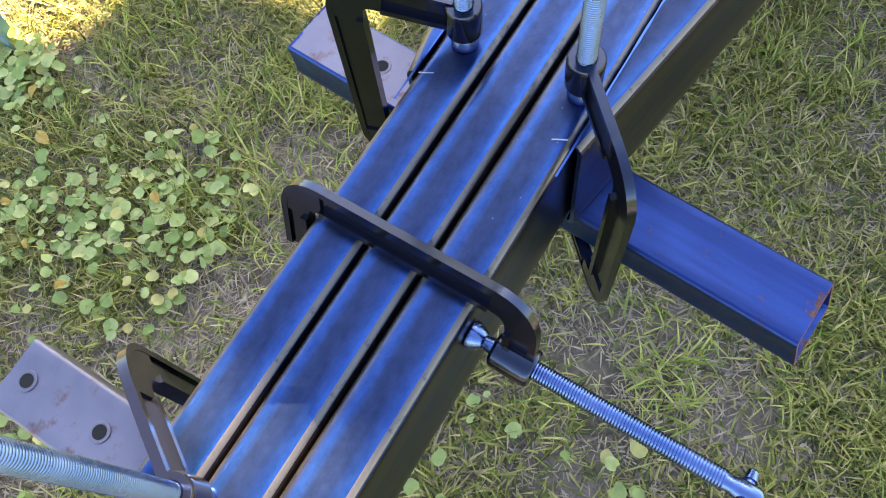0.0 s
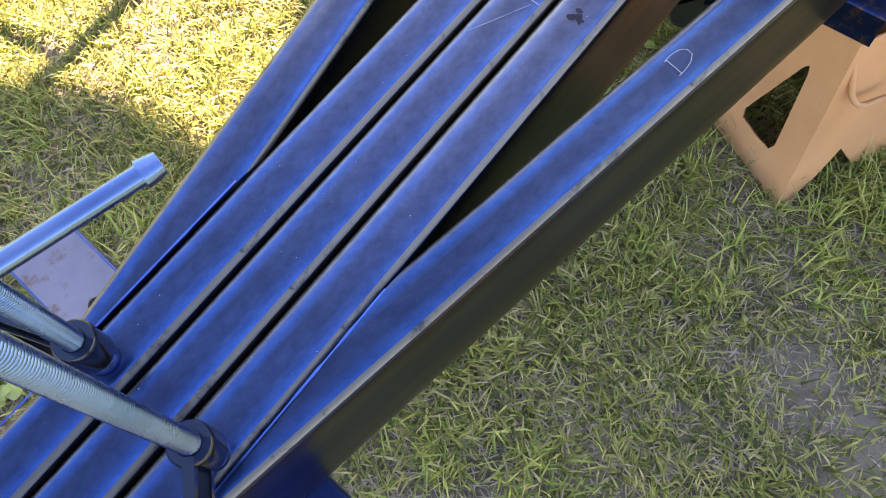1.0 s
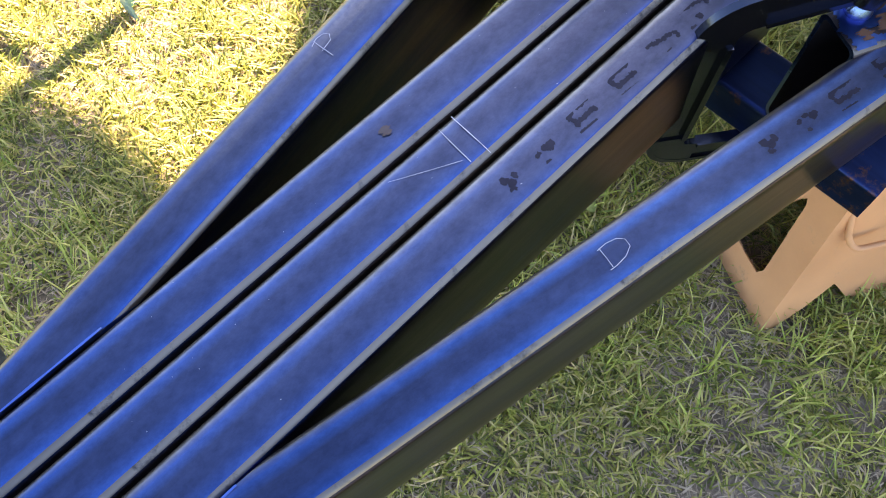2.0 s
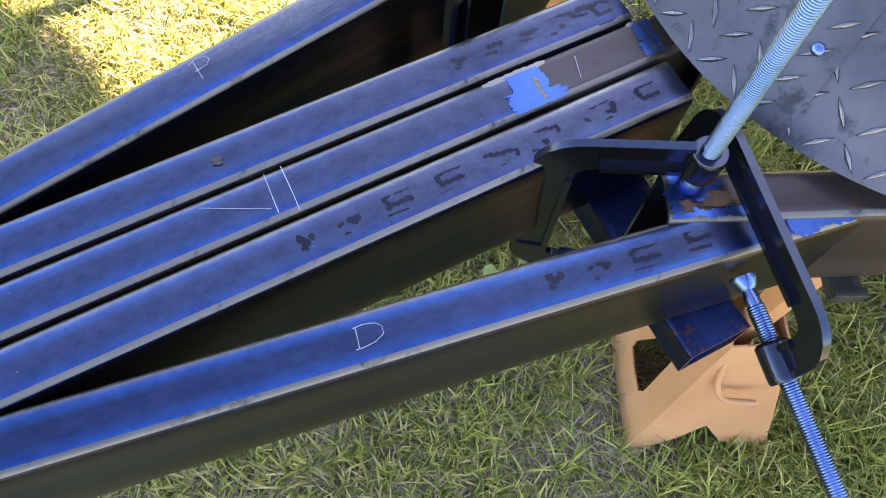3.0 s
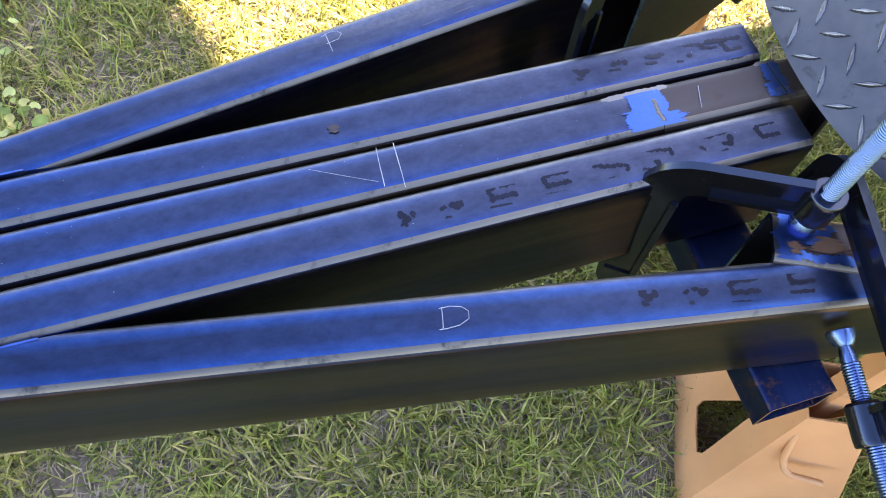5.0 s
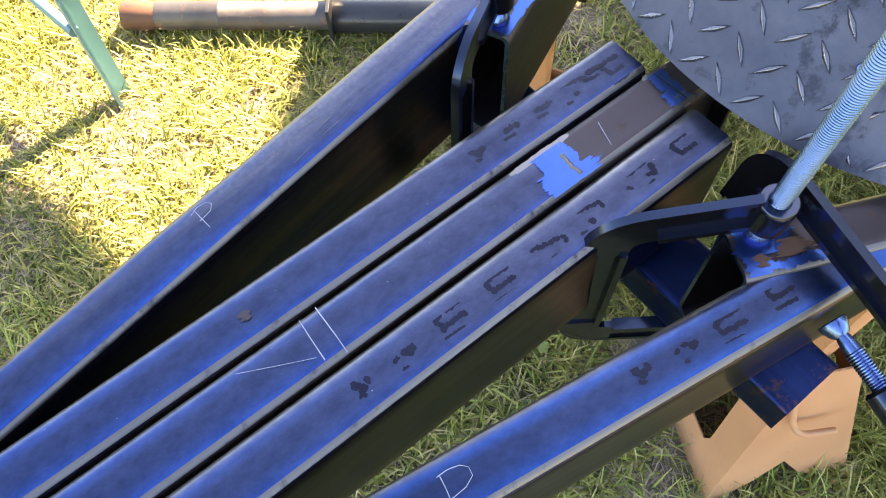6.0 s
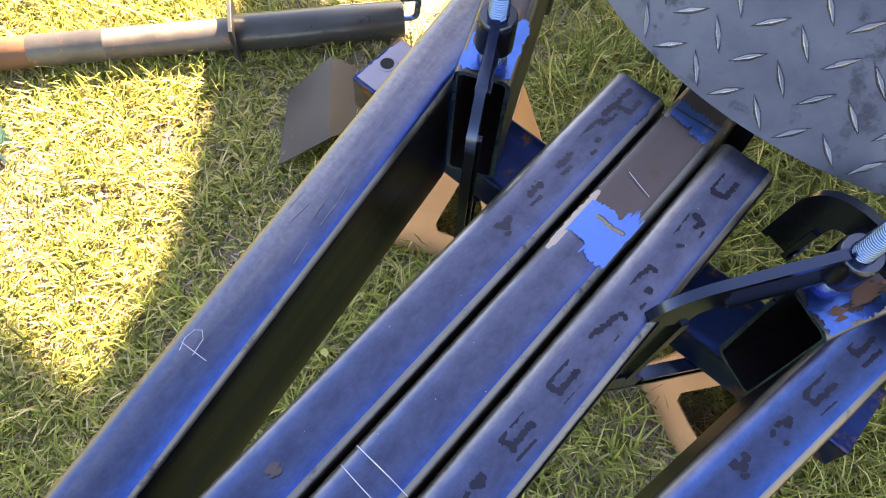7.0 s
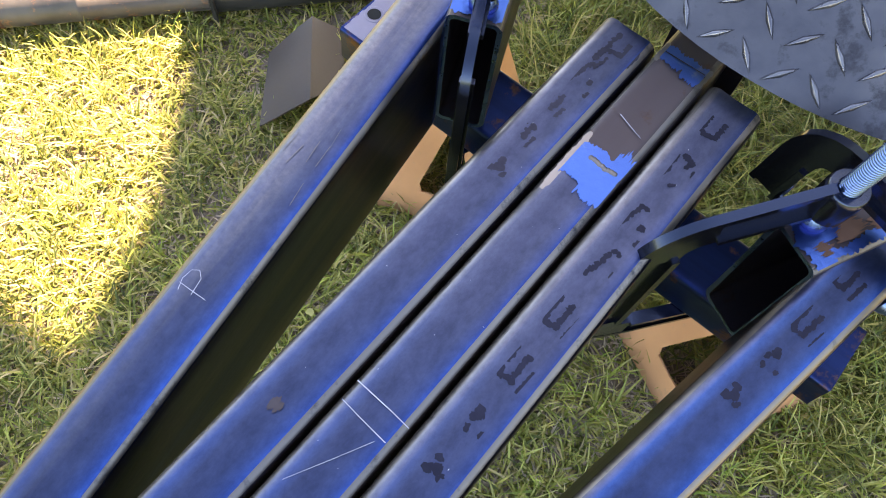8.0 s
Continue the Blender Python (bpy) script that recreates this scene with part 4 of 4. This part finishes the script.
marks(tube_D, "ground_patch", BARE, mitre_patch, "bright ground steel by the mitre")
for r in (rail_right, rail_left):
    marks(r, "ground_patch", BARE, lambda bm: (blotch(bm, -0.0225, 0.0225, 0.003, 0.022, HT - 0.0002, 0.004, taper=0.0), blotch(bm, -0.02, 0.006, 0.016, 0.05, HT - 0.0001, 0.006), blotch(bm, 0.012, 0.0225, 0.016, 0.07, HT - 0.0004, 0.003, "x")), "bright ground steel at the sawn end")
    marks(r, "rust_spot", RUST, lambda bm: (blotch(bm, -0.004, 0.012, 0.036, 0.056, HT + 0.0001, 0.007), blotch(bm, 0.004, 0.016, 0.014, 0.024, HT + 0.0002, 0.004), blotch(bm, -0.018, -0.01, 0.03, 0.046, HT + 0.0003, 0.005), blotch(bm, 0.002, 0.014, 0.066, 0.078, HT + 0.0001, 0.005)), "brown rust bloom")


# ---------------------------------------------------------------- end plate of the old tongue stub
bm = bmesh.new()
box(bm, -0.034, 0.042, 1.2505, 1.2565, BOTTOM - 0.01, TOP + 0.004, 0.001)
tagged(part("end_plate", bm, OLD), "old brown steel plate closing the centre stub", "steel plate")

# ---------------------------------------------------------------- trestle on the lawn
def trestle():
    t = thing("trestle", pose(0, 0, 0), "chipped teal steel trestle standing on the lawn", "trestle")
    for foot, head in (((-0.95, 0.862, 0), (-1.06, 0.87, 0.72)), ((-1.165, 0.312, 0), (-1.20, 0.36, 0.72)), ((-1.95, 0.72, 0), (-1.84, 0.70, 0.72)), ((-2.1, 0.2, 0), (-2.0, 0.22, 0.72))):
        f, h = Vector(foot), Vector(head)
        d = h - f
        bm = bmesh.new()
        box(bm, -0.021, 0.021, -0.003, 0.003, 0, 1, 0.0)
        box(bm, -0.021, -0.015, 0.003, 0.034, 0, 1, 0.0)
        bmesh.ops.transform(bm, matrix=Matrix.Translation(f) @ Matrix.Shear("XY", 4, (d.x / d.z, d.y / d.z)) @ Matrix.Diagonal((1, 1, d.z, 1)), verts=bm.verts)
        part("leg", bm, TEAL, t, smooth=False)
    for a, b in (((-0.985, 0.862, 0.17), (-1.96, 0.70, 0.2)), ((-0.995, 0.862, 0.27), (-1.95, 0.70, 0.36)), ((-1.06, 0.87, 0.69), (-1.2, 0.36, 0.69)), ((-1.84, 0.7, 0.69), (-2.0, 0.22, 0.69)), ((-1.06, 0.87, 0.70), (-1.84, 0.70, 0.70)), ((-1.2, 0.36, 0.7), (-2.0, 0.22, 0.7))):
        bm = bmesh.new()
        rod(bm, a, b, 0.011, seg=10)
        part("brace", bm, TEAL, t)


trestle()


# ---------------------------------------------------------------- trailer jack lying on the lawn
def drop_jack():
    a, b = Vector((-1.118, 0.977, 0.033)), Vector((-0.632, 1.545, 0.04))
    d = (b - a).normalized()
    m = Matrix.Translation(a) @ d.to_track_quat("Z", "Y").to_matrix().to_4x4()
    j = thing("trailer_jack", m, "black and rusty tubular trailer jack lying on the grass", "trailer jack")
    L = (b - a).length
    f = 0.435
    bm = bmesh.new()
    revolve(bm, [(0.020, 0.0), (0.028, 0.0005), (0.029, 0.002), (0.029, 0.07)], 32)
    part("rusty_tip", bm, RUST, j, "rust-red end")
    bm = bmesh.new()
    revolve(bm, [(0.0285, 0.07), (0.029, 0.071), (0.029, 0.2), (0.0297, 0.201), (0.0297, 0.205), (0.029, 0.206), (0.029, f), (0.02, f)], 32)
    part("inner_tube", bm, RUSTPIPE, j)
    bm = bmesh.new()
    revolve(bm, [(0.02, f), (0.033, f), (0.034, f + 0.002), (0.034, L - 0.004), (0.032, L), (0.012, L)], 32)
    part("outer_tube", bm, BLACK, j)
    bm = bmesh.new()
    box(bm, -0.05, 0.05, -0.036, 0.06, f - 0.004, f + 0.003, 0.001)
    part("flange", bm, BLACK, j, "square mounting flange", smooth=False)
    bm = bmesh.new()
    pts = round_path([(0, 0, L), (0, 0, L + 0.025), (0.0, 0.05, L + 0.03), (0.0, 0.052, L + 0.0)], 0.012)
    for p, q in zip(pts, pts[1:]):
        rod(bm, p, q, 0.006, seg=12)
        ball(bm, q, 0.006)
    part("crank", bm, ZINC, j, "chrome crank stub")
    bm = bmesh.new()
    n = 8
    rows = []
    for k in range(n + 1):
        a2 = radians(-62 + 30 * k / n) + math.pi / 2
        rows.append([bm.verts.new((0.0345 * math.cos(a2), 0.0345 * math.sin(a2), z)) for z in (L - 0.12, L - 0.04)])
    for p, q in zip(rows, rows[1:]):
        bm.faces.new((p[0], q[0], q[1], p[1]))
    part("sticker", bm, PAPER, j, "pale paper sticker")


drop_jack()


# ---------------------------------------------------------------- folded brown sheet
def folded_sheet():
    bm = bmesh.new()
    P = [(-0.575, 1.165, 0.03), (-0.672, 1.285, 0.03), (-0.645, 1.372, 0.075), (-0.527, 1.243, 0.075), (-0.60, 1.412, 0.03), (-0.53, 1.318, 0.03)]
    v = [bm.verts.new(p) for p in P]
    bm.faces.new((v[0], v[1], v[2], v[3]))
    bm.faces.new((v[3], v[2], v[4], v[5]))
    bmesh.ops.subdivide_edges(bm, edges=bm.edges[:], cuts=5, use_grid_fill=True)
    for w in bm.verts:
        w.co.z += 0.006 * noise.noise((w.co.x * 14, w.co.y * 14, 2))
    bmesh.ops.recalc_face_normals(bm, faces=bm.faces)
    bmesh.ops.solidify(bm, geom=bm.faces[:], thickness=0.003)
    tagged(part("folded_sheet", bm, BROWN), "dark brown folded metal sheet lying on the grass", "metal sheet")


folded_sheet()


# ---------------------------------------------------------------- weeds and fallen leaves
def weeds(name, count, areas, size, label, seed):
    rng = np.random.default_rng(seed)
    vs, fs = [], []
    for x0, x1, y0, y1, share in areas:
        for _ in range(int(count * share)):
            x, y = rng.uniform(x0, x1), rng.uniform(y0, y1)
            if noise.noise((x * 4, y * 4, 9.0)) + rng.normal(0, 0.3) < 0.1:
                continue
            z = ground_height(x, y) + rng.uniform(0.01, 0.034)
            r, a, tilt, az = rng.uniform(*size), rng.uniform(0, 6.28), rng.normal(0, 0.35), rng.uniform(0, 6.28)
            m = Matrix.Translation((x, y, z)) @ Matrix.Rotation(az, 4, "Z") @ Matrix.Rotation(tilt, 4, "X")
            base = len(vs)
            vs.append(m @ Vector((0, 0, -r * 0.12)))
            for k in range(10):
                t = 2 * math.pi * k / 10
                rr = r * (1 - 0.35 * (k == 0)) * rng.uniform(0.93, 1.07)
                vs.append(m @ Vector((rr * math.cos(t + a), rr * 0.9 * math.sin(t + a), r * 0.1 * math.cos(2 * t))))
            fs += [(base, base + 1 + k, base + 1 + (k + 1) % 10) for k in range(10)]
    me = bpy.data.meshes.new(name)
    me.from_pydata([tuple(v) for v in vs], [], fs)
    for p in me.polygons:
        p.use_smooth = True
    me.materials.append(CLOVER)
    tagged(new(name, me), label, "weeds", kind="stuff")


weeds("broad_weeds", 4200, ((-1.35, -0.5, -0.35, 0.36, 0.5), (-1.35, -0.85, -0.3, 0.3, 0.16), (-0.1, 0.3, 0.0, 0.26, 0.03), (-0.45, 0.0, 0.9, 1.4, 0.02)), (0.006, 0.0165), "low round-leaved green weeds in the lawn", 11)


def fallen(x, y, turn, size, label):
    bm = bmesh.new()
    n = 9
    left, mid, right = [], [], []
    for k in range(n):
        f = k / (n - 1)
        w = size * 0.34 * math.sin(math.pi * min(1, f * 0.96 + 0.02)) ** 0.8
        z = 0.006 * math.sin(f * 3)
        left.append(bm.verts.new((-w, (f - 0.5) * size, z + 0.004)))
        mid.append(bm.verts.new((0, (f - 0.5) * size, z)))
        right.append(bm.verts.new((w, (f - 0.5) * size, z + 0.005)))
    for r0, r1 in ((left, mid), (mid, right)):
        for k in range(n - 1):
            bm.faces.new((r0[k], r1[k], r1[k + 1], r0[k + 1]))
    ob = part("fallen_leaf", bm, FALLEN)
    ob.matrix_basis = pose(x, y, ground_height(x, y) + 0.03, 8, -6, turn)
    tagged(ob, label, "leaf", "fallen leaves")


for x, y, turn, size in ((-0.93, 0.185, 80, 0.034), (-0.655, 0.195, 60, 0.026), (-1.02, 0.255, 10, 0.028), (-0.9, 0.05, 120, 0.022), (-0.81, 0.01, 40, 0.02), (-0.7, -0.02, 150, 0.022)):
    fallen(x, y, turn, size, "small orange-yellow fallen leaf among the weeds")
